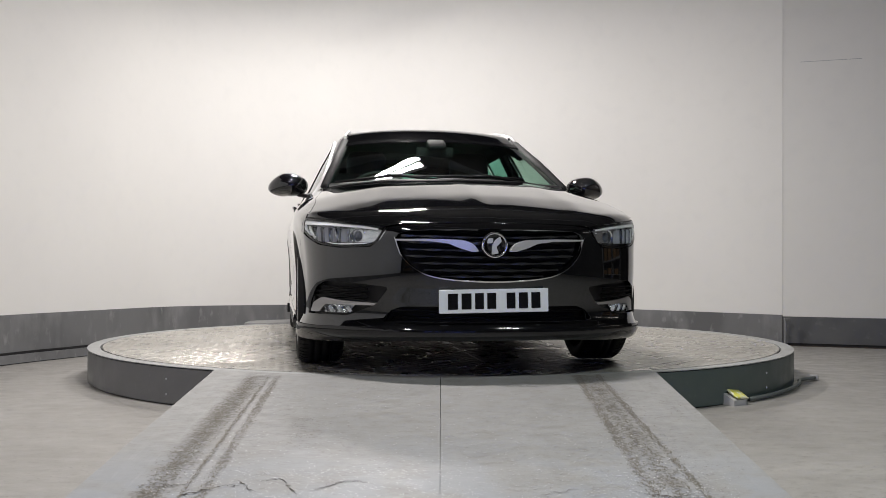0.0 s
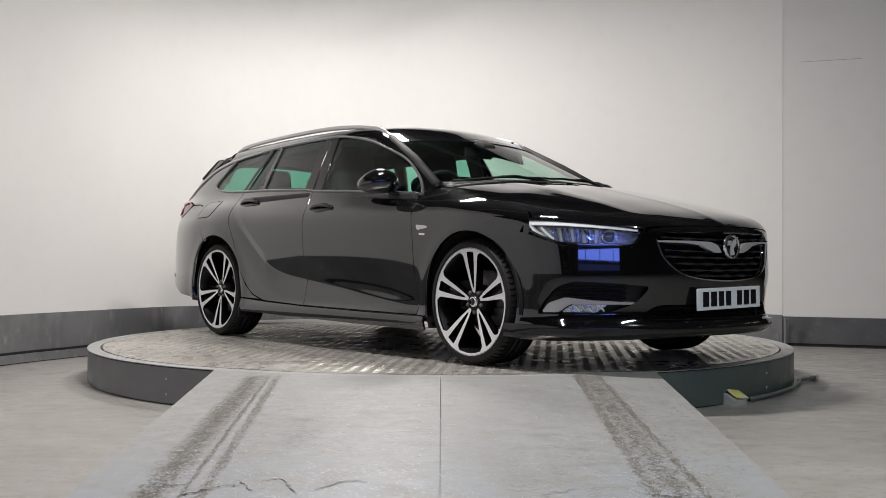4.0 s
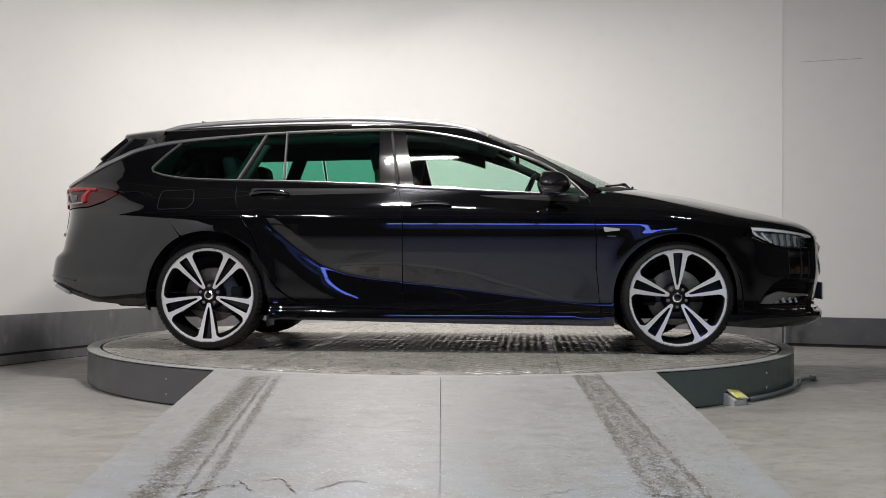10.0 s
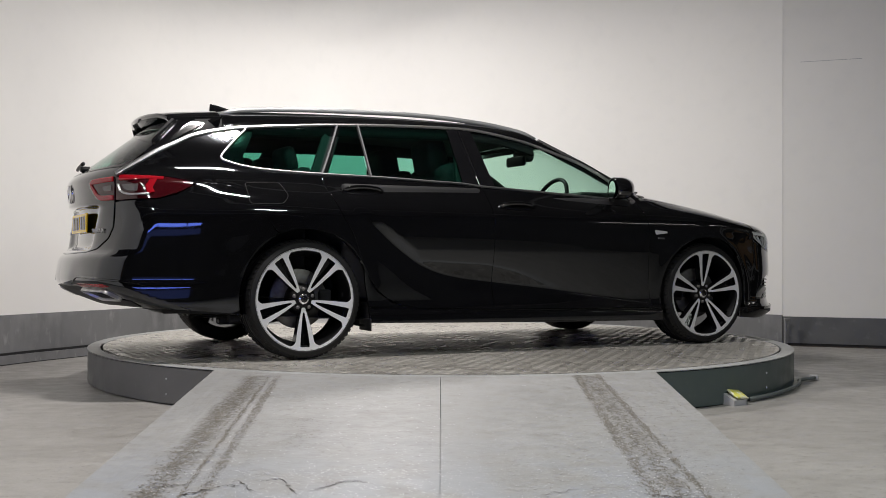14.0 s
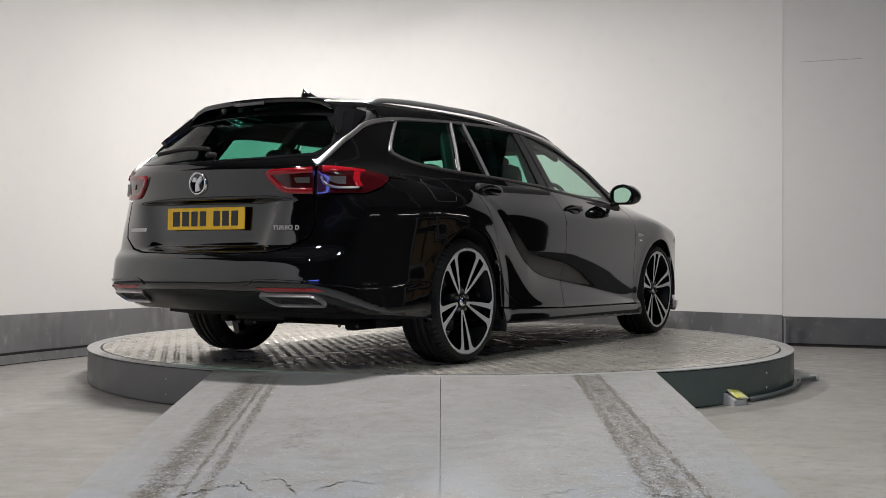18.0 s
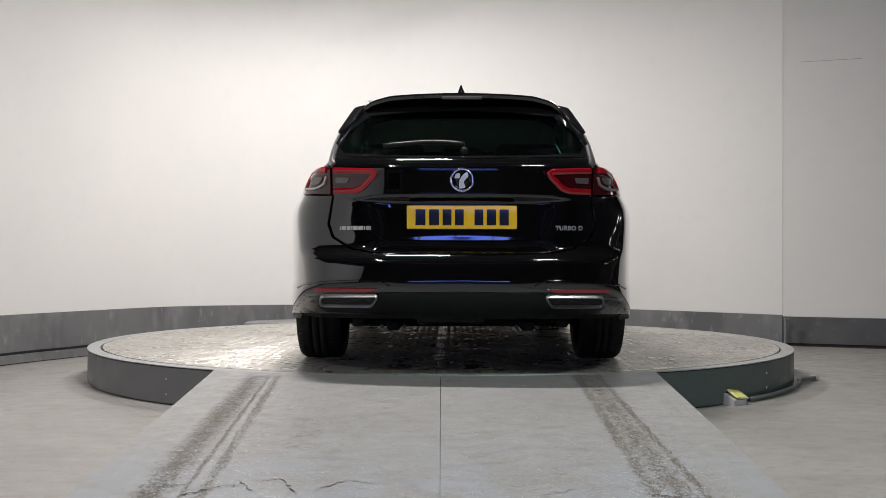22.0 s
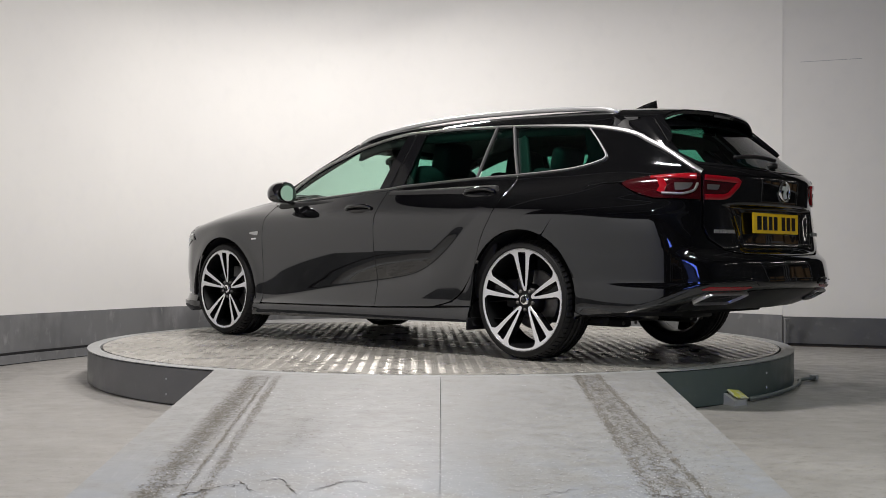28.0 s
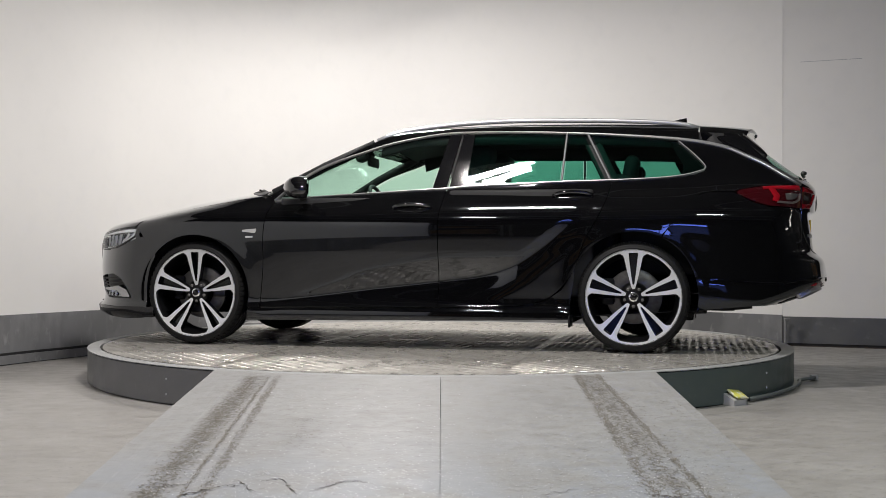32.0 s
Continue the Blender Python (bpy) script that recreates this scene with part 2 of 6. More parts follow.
def chip_relief(mat, amount, size):
    """Pressed wood chips under paint: flat flakes in four directions, each a little higher or lower and tilted."""
    n, l, b = nodes_of(mat)
    tc = n.new("ShaderNodeTexCoord")
    height = None
    for k, turn in enumerate((18, 67, 112, 158)):
        mp = n.new("ShaderNodeMapping")
        mp.inputs["Rotation"].default_value = (0, 0, radians(turn))
        mp.inputs["Location"].default_value = (0.37 * k, 0.21 * k, 0)
        mp.inputs["Scale"].default_value = (1 / size, 4.2 / size, 1)
        l.new(tc.outputs["Object"], mp.inputs[0])
        vo = n.new("ShaderNodeTexVoronoi")
        vo.inputs["Scale"].default_value = 1.0
        l.new(mp.outputs[0], vo.inputs["Vector"])
        sep = n.new("ShaderNodeSeparateColor")
        l.new(vo.outputs["Color"], sep.inputs[0])
        pw = n.new("ShaderNodeMath")
        pw.operation = "POWER"
        pw.inputs[1].default_value = 3.0
        l.new(sep.outputs[0], pw.inputs[0])
        top = n.new("ShaderNodeMath")
        top.operation = "MULTIPLY_ADD"
        top.inputs[1].default_value = -0.35
        l.new(vo.outputs["Distance"], top.inputs[0])
        l.new(pw.outputs[0], top.inputs[2])
        if height is None:
            height = top.outputs[0]
        else:
            mx = n.new("ShaderNodeMath")
            mx.operation = "MAXIMUM"
            l.new(height, mx.inputs[0])
            l.new(top.outputs[0], mx.inputs[1])
            height = mx.outputs[0]
    bu = n.new("ShaderNodeBump")
    bu.inputs["Strength"].default_value, bu.inputs["Distance"].default_value = amount, 0.0015
    l.new(height, bu.inputs["Height"])
    l.new(bu.outputs[0], b.inputs["Normal"])
    # bare edges of chips show brown through the paint
    lo = n.new("ShaderNodeMapRange")
    lo.inputs["From Min"].default_value, lo.inputs["From Max"].default_value = 0.16, 0.03
    lo.inputs["To Max"].default_value = 0.16
    l.new(height, lo.inputs["Value"])
    mix = n.new("ShaderNodeMix")
    mix.data_type = "RGBA"
    l.new(lo.outputs[0], mix.inputs[0])
    l.new(b.inputs["Base Color"].links[0].from_socket, mix.inputs[6])
    mix.inputs[7].default_value = (0.20, 0.178, 0.150, 1)
    l.new(mix.outputs[2], b.inputs["Base Color"])


chip_relief(RAMP_GREY, 0.30, 0.045)


def foot_blue_cast(mat, y_high, y_low, colour):
    """Paints a bluish cast of light into the colour, in patches towards the foot."""
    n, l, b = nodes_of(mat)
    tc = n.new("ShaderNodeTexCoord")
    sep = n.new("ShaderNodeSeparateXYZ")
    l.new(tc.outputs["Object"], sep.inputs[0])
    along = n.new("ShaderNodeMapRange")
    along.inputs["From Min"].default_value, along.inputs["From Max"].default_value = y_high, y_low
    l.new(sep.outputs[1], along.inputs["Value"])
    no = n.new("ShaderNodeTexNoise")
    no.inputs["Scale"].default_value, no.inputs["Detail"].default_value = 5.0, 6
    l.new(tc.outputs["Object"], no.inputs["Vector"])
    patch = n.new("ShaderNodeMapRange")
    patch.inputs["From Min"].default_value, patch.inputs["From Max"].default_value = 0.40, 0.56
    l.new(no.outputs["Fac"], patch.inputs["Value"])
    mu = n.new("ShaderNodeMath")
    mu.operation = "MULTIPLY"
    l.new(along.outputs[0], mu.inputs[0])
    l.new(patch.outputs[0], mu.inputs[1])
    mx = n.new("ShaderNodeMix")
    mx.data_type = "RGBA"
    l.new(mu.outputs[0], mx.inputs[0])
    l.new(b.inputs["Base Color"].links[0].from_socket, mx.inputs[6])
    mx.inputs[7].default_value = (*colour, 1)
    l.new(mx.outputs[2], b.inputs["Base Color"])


foot_blue_cast(RAMP_GREY, -3.3, -4.1, (0.315, 0.33, 0.355))
# ---- mesh helpers ----
def part(name, bm, mat, parent, label="", smooth=True):
    """Links a bmesh as one mesh object under a thing or a part."""
    me = bpy.data.meshes.new(name)
    bm.to_mesh(me)
    bm.free()
    for m in (mat if isinstance(mat, (list, tuple)) else [mat]):
        me.materials.append(m)
    if smooth:
        me.shade_smooth()
    ob = new(name, me)
    ob.parent = parent
    if label:
        ob["label"] = label
    return ob


def mesh_part(name, verts, faces, mat, parent, label="", normals=None, smooth=True, slots=None):
    me = bpy.data.meshes.new(name)
    me.from_pydata([tuple(v) for v in verts], [], [tuple(f) for f in faces])
    for m in (mat if isinstance(mat, (list, tuple)) else [mat]):
        me.materials.append(m)
    if slots is not None:
        me.polygons.foreach_set("material_index", slots)
    if smooth:
        me.shade_smooth()
    me.update()
    if normals is not None:
        me.normals_split_custom_set_from_vertices([tuple(n) for n in normals])
    ob = new(name, me)
    ob.parent = parent
    if label:
        ob["label"] = label
    return ob


def box_bm(sx, sy, sz, bevel=0.0, at=(0, 0, 0), m=None, segments=2):
    bm = bmesh.new()
    bmesh.ops.create_cube(bm, size=1, matrix=Matrix.Diagonal((sx, sy, sz, 1)))
    if bevel:
        bmesh.ops.bevel(bm, geom=bm.edges[:], offset=bevel, segments=segments, affect="EDGES", profile=0.5)
    bmesh.ops.transform(bm, matrix=Matrix.Translation(at) @ (m or Matrix()), verts=bm.verts)
    return bm


def add_box(bm, sx, sy, sz, at, bevel=0.0, m=None):
    other = box_bm(sx, sy, sz, bevel, at, m)
    me = bpy.data.meshes.new("scratch")
    other.to_mesh(me)
    other.free()
    bm.from_mesh(me)
    bpy.data.meshes.remove(me)
    return bm


def revolve_bm(profile, steps, axis="y", closed=False):
    """Turns a profile of (radius, along) round an axis."""
    bm = bmesh.new()
    rings = []
    for i in range(steps):
        a = 2 * math.pi * i / steps
        c, s = math.cos(a), math.sin(a)
        ring = []
        for r, h in profile:
            ring.append(bm.verts.new((r * c, h, r * s) if axis == "y" else (r * c, r * s, h) if axis == "z" else (h, r * c, r * s)))
        rings.append(ring)
    n = len(profile)
    for i in range(steps):
        a, b = rings[i], rings[(i + 1) % steps]
        for j in range(n if closed else n - 1):
            k = (j + 1) % n
            bm.faces.new((a[j], a[k], b[k], b[j]))
    bmesh.ops.remove_doubles(bm, verts=bm.verts, dist=1e-5)
    bmesh.ops.recalc_face_normals(bm, faces=bm.faces)
    return bm


def tube_bm(points, radius, sides=8, flat=1.0, up=(0, 0, 1)):
    """A bar of round or oval section along points."""
    bm = bmesh.new()
    pts = [Vector(p) for p in points]
    rings = []
    for i, p in enumerate(pts):
        d = (pts[min(i + 1, len(pts) - 1)] - pts[max(i - 1, 0)]).normalized()
        side = d.cross(Vector(up)).normalized()
        top = side.cross(d).normalized()
        r = radius[i] if isinstance(radius, (list, tuple)) else radius
        rings.append([bm.verts.new(p + side * math.cos(2 * math.pi * k / sides) * r + top * math.sin(2 * math.pi * k / sides) * r * flat) for k in range(sides)])
    for a, b in zip(rings, rings[1:]):
        for k in range(sides):
            bm.faces.new((a[k], a[(k + 1) % sides], b[(k + 1) % sides], b[k]))
    bm.faces.new(rings[0][::-1])
    bm.faces.new(rings[-1])
    bmesh.ops.recalc_face_normals(bm, faces=bm.faces)
    return bm


def spline(keys, step=0.02, loop=False):
    """Points along a Catmull-Rom curve through the keys."""
    k = [np.array(p, float) for p in keys]
    n = len(k)
    out = []
    for i in range(n if loop else n - 1):
        p1, p2 = k[i], k[(i + 1) % n]
        p0 = k[i - 1] if (i > 0 or loop) else 2 * p1 - p2
        p3 = k[(i + 2) % n] if (i + 2 < n or loop) else 2 * p2 - p1
        m = max(1, int(np.linalg.norm(p2 - p1) / step))
        for j in range(m):
            t = j / m
            out.append(0.5 * (2 * p1 + (p2 - p0) * t + (2 * p0 - 5 * p1 + 4 * p2 - p3) * t * t + (3 * p1 - p0 - 3 * p2 + p3) * t ** 3))
    if not loop:
        out.append(k[-1])
    return out


def polyline(keys, step=0.03, loop=True):
    k = [np.array(p, float) for p in keys]
    out = []
    for a, b in zip(k, k[1:] + k[:1] if loop else k[1:]):
        m = max(1, int(np.linalg.norm(b - a) / step))
        out += [a + (b - a) * j / m for j in range(m)]
    if not loop:
        out.append(k[-1])
    return out


def rounded(keys, r, step=0.02):
    """A closed polygon with its corners rounded by r (one radius, or one for each corner)."""
    k = [np.array(p, float) for p in keys]
    n, out = len(k), []
    for i in range(n):
        ri = r[i] if isinstance(r, (list, tuple)) else r
        a, b, c = k[i - 1], k[i], k[(i + 1) % n]
        da, dc = a - b, c - b
        la, lc = np.linalg.norm(da), np.linalg.norm(dc)
        ra = min(ri, la * 0.48, lc * 0.48)
        if ra < 1e-4:
            out.append(b)
            continue
        p, q = b + da / la * ra, b + dc / lc * ra
        for j in range(6):
            t = j / 5
            out.append((1 - t) ** 2 * p + 2 * t * (1 - t) * b + t * t * q)
    return polyline(out, step)


# ---- the car's outer form: smooth tables, one implicit solid, panels laid on it ----
class Table:
    """A smooth curve through a few values, as a function."""

    def __init__(self, pairs, sigma=0.03, step=0.004):
        xs, ys = np.array([p[0] for p in pairs]), np.array([p[1] for p in pairs])
        self.x = np.arange(xs[0] - 0.6, xs[-1] + 0.6, step)
        s0, s1 = (ys[1] - ys[0]) / (xs[1] - xs[0]), (ys[-1] - ys[-2]) / (xs[-1] - xs[-2])
        y = np.interp(self.x, xs, ys)
        y = np.where(self.x < xs[0], ys[0] + s0 * (self.x - xs[0]), y)
        y = np.where(self.x > xs[-1], ys[-1] + s1 * (self.x - xs[-1]), y)
        w = int(3 * sigma / step) + 1
        g = np.exp(-0.5 * (np.arange(-w, w + 1) * step / sigma) ** 2)
        self.y = np.convolve(np.pad(y, w, mode="edge"), g / g.sum(), mode="valid")

    def __call__(self, v):
        return np.interp(v, self.x, self.y)


def smax(a, b, k):
    h = np.maximum(k - np.abs(a - b), 0) / k
    return np.maximum(a, b) + h * h * k * 0.25


def step01(v):
    return 1 / (1 + np.exp(-np.clip(v, -30, 30)))


SECTION = Table([(0.10, 0.87), (0.15, 0.903), (0.172, 0.909), (0.248, 0.909), (0.258, 0.893), (0.30, 0.888), (0.45, 0.892), (0.60, 0.898), (0.70, 0.905), (0.77, 0.9065), (0.815, 0.903), (0.848, 0.892), (0.88, 0.875), (0.92, 0.851), (0.965, 0.824), (1.01, 0.797), (1.19, 0.706), (1.36, 0.612), (1.48, 0.52)], 0.016)
TAPER = Table([(-2.6, 0.20), (-2.385, 0.140), (-2.1, 0.088), (-1.85, 0.070), (-1.29, 0.040), (-0.7, 0.008), (-0.2, 0.0), (0.3, 0.022), (0.9, 0.062), (1.4, 0.075), (2.0, 0.085), (2.4, 0.14)], 0.12)
LOW_TAPER = Table([(-2.6, 0.15), (-2.3, 0.060), (-2.0, 0.018), (-1.75, -0.004), (-1.42, -0.016), (-1.0, 0.0), (0.0, 0.0), (1.0, 0.002), (1.42, -0.010), (1.75, 0.018), (2.0, 0.06), (2.3, 0.14)], 0.08)
NOSE = Table([(0.10, 2.22), (0.165, 2.33), (0.19, 2.41), (0.215, 2.440), (0.245, 2.410), (0.28, 2.385), (0.34, 2.390), (0.40, 2.401), (0.46, 2.411), (0.52, 2.416), (0.56, 2.417), (0.62, 2.418), (0.66, 2.416), (0.72, 2.405), (0.78, 2.36), (0.85, 2.28)], 0.018)
TAIL = Table([(0.20, -2.03), (0.275, -2.25), (0.34, -2.43), (0.395, -2.545), (0.425, -2.572), (0.45, -2.580), (0.53, -2.580), (0.568, -2.577), (0.585, -2.556), (0.603, -2.534), (0.66, -2.532), (0.82, -2.530), (0.865, -2.528), (0.94, -2.534), (1.00, -2.538), (1.036, -2.512), (1.10, -2.415), (1.17, -2.322), (1.33, -2.115), (1.42, -1.99)], 0.012)
HOOD = Table([(0.6, 1.085), (1.0, 1.045), (1.19, 1.022), (1.54, 0.968), (1.94, 0.882), (2.20, 0.815), (2.34, 0.762), (2.43, 0.69)], 0.05)
SCREEN = Table([(0.30, 1.42), (0.88, 1.42), (0.94, 1.346), (0.985, 1.250), (1.055, 1.097), (1.10, 0.9965), (1.19, 0.790), (1.295, 0.540), (1.398, 0.285), (1.45, 0.1526)], 0.02)
ROOF = Table([(-2.4, 1.345), (-2.2, 1.385), (-2.0, 1.415), (-1.6, 1.440), (-1.1, 1.456), (-0.6, 1.461), (-0.2, 1.455), (0.1, 1.436), (0.3, 1.408), (0.6, 1.33)], 0.10)
BLADE = Table([(-1.15, 0.85), (-1.02, 0.75), (-0.93, 0.680), (-0.83, 0.600), (-0.72, 0.525), (-0.58, 0.472), (-0.43, 0.444), (-0.2, 0.418), (0.2, 0.374), (0.6, 0.322), (0.95, 0.278)], 0.04)


REAR_SIDE = Table([(0.25, 0.022), (0.30, 0.022), (0.424, 0.010), (0.438, 0.002), (0.50, 0.0), (0.60, -0.003), (0.75, -0.012), (0.87, -0.022), (0.93, -0.002), (0.975, 0.038), (1.005, 0.024), (1.045, 0.004), (1.10, 0.0), (1.3, 0.0)], 0.010)
RECESS = Table([(0.55, 0.0), (0.598, 0.006), (0.618, 0.050), (0.640, 0.060), (0.668, 0.060), (0.800, 0.066), (0.840, 0.064), (0.850, 0.0), (0.90, 0.0)], 0.004)
LEAN = Table([(0.30, 0.0), (0.48, 0.0), (0.63, 0.016), (0.70, 0.008), (0.76, 0.0), (0.9, 0.0)], 0.02)


def side_y(x, z):
    blend = step01((z - 0.90 - 0.06 * step01((-x - 0.6) / 0.25)) / 0.022)
    y = SECTION(z) - TAPER(x) * blend - LOW_TAPER(x) * (1 - blend)
    y = y + REAR_SIDE(z) * step01((-1.88 - x) / 0.10) - 0.13 * np.maximum(-1.73 - x, 0) ** 2 * step01((1.0 - z) / 0.06)
    # the lower doors fall in to a valley along the blade line and swell out again below it
    blade = BLADE(x)
    d = z - blade
    rise = np.maximum(0.60 - blade, 0.07)
    soft = np.sqrt(d * d + 0.008 ** 2) - 0.008
    valley = np.where(d >= 0, np.clip(1 - soft / rise, 0, 1) ** 1.2, np.clip(1 - soft / np.clip(blade - 0.24, 0.06, 0.16), 0, 1) ** 1.5)
    y = y - np.clip(0.165 * rise, 0.012, 0.029) * valley * step01((x + 1.02) / 0.12) * step01((1.02 - x) / 0.22)
    flare = sum(np.exp(-((np.hypot(x - wx, z - 0.335) - 0.392) / 0.045) ** 2) for wx in (-1.4145, 1.4145))
    return y + 0.004 * flare * (z > 0.2) - 0.035 * step01((0.265 - z) / 0.02) * step01((-1.78 - x) / 0.03)


def solid(x, y, z):
    """Negative inside the car's outer form."""
    a = np.abs(y)
    side = a - side_y(x, z)
    y2 = a * a
    nose = (x - (NOSE(z) - LEAN(z) * step01((a - 0.30) / 0.15) - 0.33 * y2 - 0.45 * y2 * y2)) * 0.9
    high_part, glass_part = step01((z - 0.74) / 0.06), step01((z - 1.0) / 0.03)
    bow2 = 0.20 + 0.06 * high_part - 0.04 * glass_part
    bow4 = 0.16 + 0.10 * high_part + 0.12 * glass_part
    recess = RECESS(z) * step01((0.45 - 0.30 * (0.84 - z) - a) / 0.032)
    bow = (bow2 * y2 + bow4 * y2 * y2) * (1 - 6.0 * np.minimum(recess, 0.03))
    under = -0.11 * step01((a - 0.50) / 0.22) * step01((0.41 - z) / 0.09)
    tail = (TAIL(z) + under + recess + bow - x) * (0.95 - 0.33 * step01((z - 1.03) / 0.02))
    hood = z - (HOOD(x) - 0.095 * y2 - 0.08 * y2 * y2 + 0.004 * np.exp(-((a - 0.44 + 0.10 * (1.6 - x)) / 0.07) ** 2) + 0.003 * np.exp(-(a / 0.05) ** 2))
    screen = (x - (SCREEN(z) - 0.54 * y2)) * 0.40
    roof = z - (ROOF(x) - 0.11 * y2 - 0.10 * y2 * y2)
    low = smax(nose, hood, 0.05)
    high = smax(screen, roof, 0.02)
    top = np.minimum(low, high)
    sharp = step01((x - 0.20) / 0.06) * step01((z - 1.0) / 0.02)
    return smax(smax(side, tail, 0.065 - 0.035 * glass_part), top, 0.055 - 0.037 * sharp)


def cast(origin, way, far=1.6, steps=70):
    """First meeting of rays with the solid, with the outward normal there."""
    o, w = np.asarray(origin, float), np.asarray(way, float)
    s = np.linspace(0, far, steps)
    p = o[:, None, :] + w[:, None, :] * s[None, :, None]
    inside = solid(p[..., 0], p[..., 1], p[..., 2]) < 0
    hit = inside.any(1)
    k = np.where(hit, inside.argmax(1), steps - 1)
    lo, hi = s[np.maximum(k - 1, 0)], s[k]
    for _ in range(16):
        mid = (lo + hi) / 2
        q = o + w * mid[:, None]
        i = solid(q[:, 0], q[:, 1], q[:, 2]) < 0
        hi, lo = np.where(i, mid, hi), np.where(i, lo, mid)
    q = o + w * hi[:, None]
    e = 0.003
    g = np.stack([solid(*(q + d).T) - solid(*(q - d).T) for d in np.eye(3) * e], 1)
    g /= np.maximum(np.linalg.norm(g, axis=1), 1e-9)[:, None]
    return q, g, hit


FRONT_AXIS, REAR_AXIS = 1.05, -1.25


def project(uv, view):
    """Lays flat points on the form. Views: right and left (x, z), top (x, y), front and rear (angle in degrees, z)."""
    uv = np.asarray(uv, float)
    u, v = uv[:, 0], uv[:, 1]
    one, zero = np.ones(len(u)), np.zeros(len(u))
    if view in ("right", "left"):
        s = -1 if view == "right" else 1
        return cast(np.stack([u, one * 1.25 * s, v], 1), np.stack([zero, -one * s, zero], 1), 1.2)
    if view == "top":
        return cast(np.stack([u, v, one * 1.8], 1), np.stack([zero, zero, -one], 1), 1.5)
    a = np.radians(u)
    if view == "front":
        d = np.stack([np.cos(a), np.sin(a), zero], 1)
        return cast(np.stack([one * FRONT_AXIS, zero, v], 1) + d * 1.7, -d, 1.6)
    d = np.stack([-np.cos(a), np.sin(a), zero], 1)
    return cast(np.stack([one * REAR_AXIS, zero, v], 1) + d * 1.7, -d, 1.6)


def angle_of(x, y, view):
    return math.degrees(math.atan2(y, x - FRONT_AXIS if view == "front" else REAR_AXIS - x))


def inside_poly(p, poly):
    x, y = p[:, 0:1], p[:, 1:2]
    a, b = poly, np.roll(poly, -1, axis=0)
    c = ((a[:, 1] > y) != (b[:, 1] > y)) & (x < (b[:, 0] - a[:, 0]) * (y - a[:, 1]) / (b[:, 1] - a[:, 1] + 1e-12) + a[:, 0])
    return c.sum(1) % 2 == 1


from mathutils.geometry import delaunay_2d_cdt


def lay(outline, view, grid=0.035, holes=(), lift=0.0, depth=0.02, lines=()):
    """A panel: the outline filled with a fine net, laid on the form, lifted along its normals, its rim turned inwards by depth.
    The net follows the given crease lines. Returns verts, faces, normals."""
    k = 1.0 if view in ("right", "left", "top") else 0.022
    rings = [np.asarray(outline, float) * [k, 1]] + [np.asarray(h, float) * [k, 1] for h in holes]
    pts, edges = [], []
    for r in rings:
        b = len(pts)
        pts += [Vector(p) for p in r]
        edges += [(b + i, b + (i + 1) % len(r)) for i in range(len(r))]
    creases = []
    for line in lines:
        row = np.asarray(line, float) * [k, 1]
        edge = np.array([np.min(np.hypot(*(rings[0] - q).T)) for q in row])
        row = row[inside_poly(row, rings[0]) & (edge > 0.006)]
        if len(row) > 1:
            b = len(pts)
            pts += [Vector(p) for p in row]
            edges += [(b + i, b + i + 1) for i in range(len(row) - 1)]
            creases.append(row)
    lo, hi = rings[0].min(0), rings[0].max(0)
    gx, gy = np.meshgrid(np.arange(lo[0] + grid / 2, hi[0], grid), np.arange(lo[1] + grid / 2, hi[1], grid))
    gp = np.stack([gx.ravel(), gy.ravel()], 1)
    if len(gp):
        keep = inside_poly(gp, rings[0])
        for r in rings[1:]:
            keep &= ~inside_poly(gp, r)
        allr = np.concatenate(rings + creases)
        near = np.array([np.min(np.hypot(*(allr - q).T)) for q in gp]) if len(gp) else np.array([])
        keep &= near > grid * 0.45
        pts += [Vector(p) for p in gp[keep]]
    v, e, f, *_ = delaunay_2d_cdt(pts, edges, [], 1 if len(rings) == 1 else 0, 1e-6)
    v = np.array([tuple(p) for p in v])
    f = [tuple(t) for t in f]
    cen = np.array([v[list(t)].mean(0) for t in f])
    ok = inside_poly(cen, rings[0])
    for r in rings[1:]:
        ok &= ~inside_poly(cen, r)
    f = [t for t, o in zip(f, ok) if o]
    used = sorted({i for t in f for i in t})
    remap = {o: i for i, o in enumerate(used)}
    v, f = v[used], [tuple(remap[i] for i in t) for t in f]
    q, n, hit = project(v / [k, 1], view)
    q = q + n * lift
    out = []
    for t in f:
        c = np.cross(q[t[1]] - q[t[0]], q[t[2]] - q[t[0]])
        out.append(t if c @ n[t[0]] > 0 else t[::-1])
    f = out
    verts, norms, faces = list(q), list(n), list(f)
    if depth:
        count = {}
        for t in f:
            for i in range(len(t)):
                a, b = t[i], t[(i + 1) % len(t)]
                count[(a, b)] = 1
        rim = [(a, b) for a, b in count if (b, a) not in count]
        low = {}
        for a, b in rim:
            for i in (a, b):
                if i not in low:
                    low[i] = (len(verts), len(verts) + 1)
                    verts += [q[i] - n[i] * 0.003, q[i] - n[i] * depth]
                    norms += [n[i], n[i]]
        tang = {}
        for a, b in rim:
            d = q[b] - q[a]
            o = np.cross(d, n[a])
            o /= max(np.linalg.norm(o), 1e-9)
            for i in (a, b):
                tang[i] = tang.get(i, 0) + o
        for i, (p, r) in low.items():
            o = tang[i] / max(np.linalg.norm(tang[i]), 1e-9)
            norms[p], norms[r] = (o + 0.5 * n[i]) / 1.12, o
        for a, b in rim:
            faces.append((b, a, low[a][0], low[b][0]))
            faces.append((low[b][0], low[a][0], low[a][1], low[b][1]))
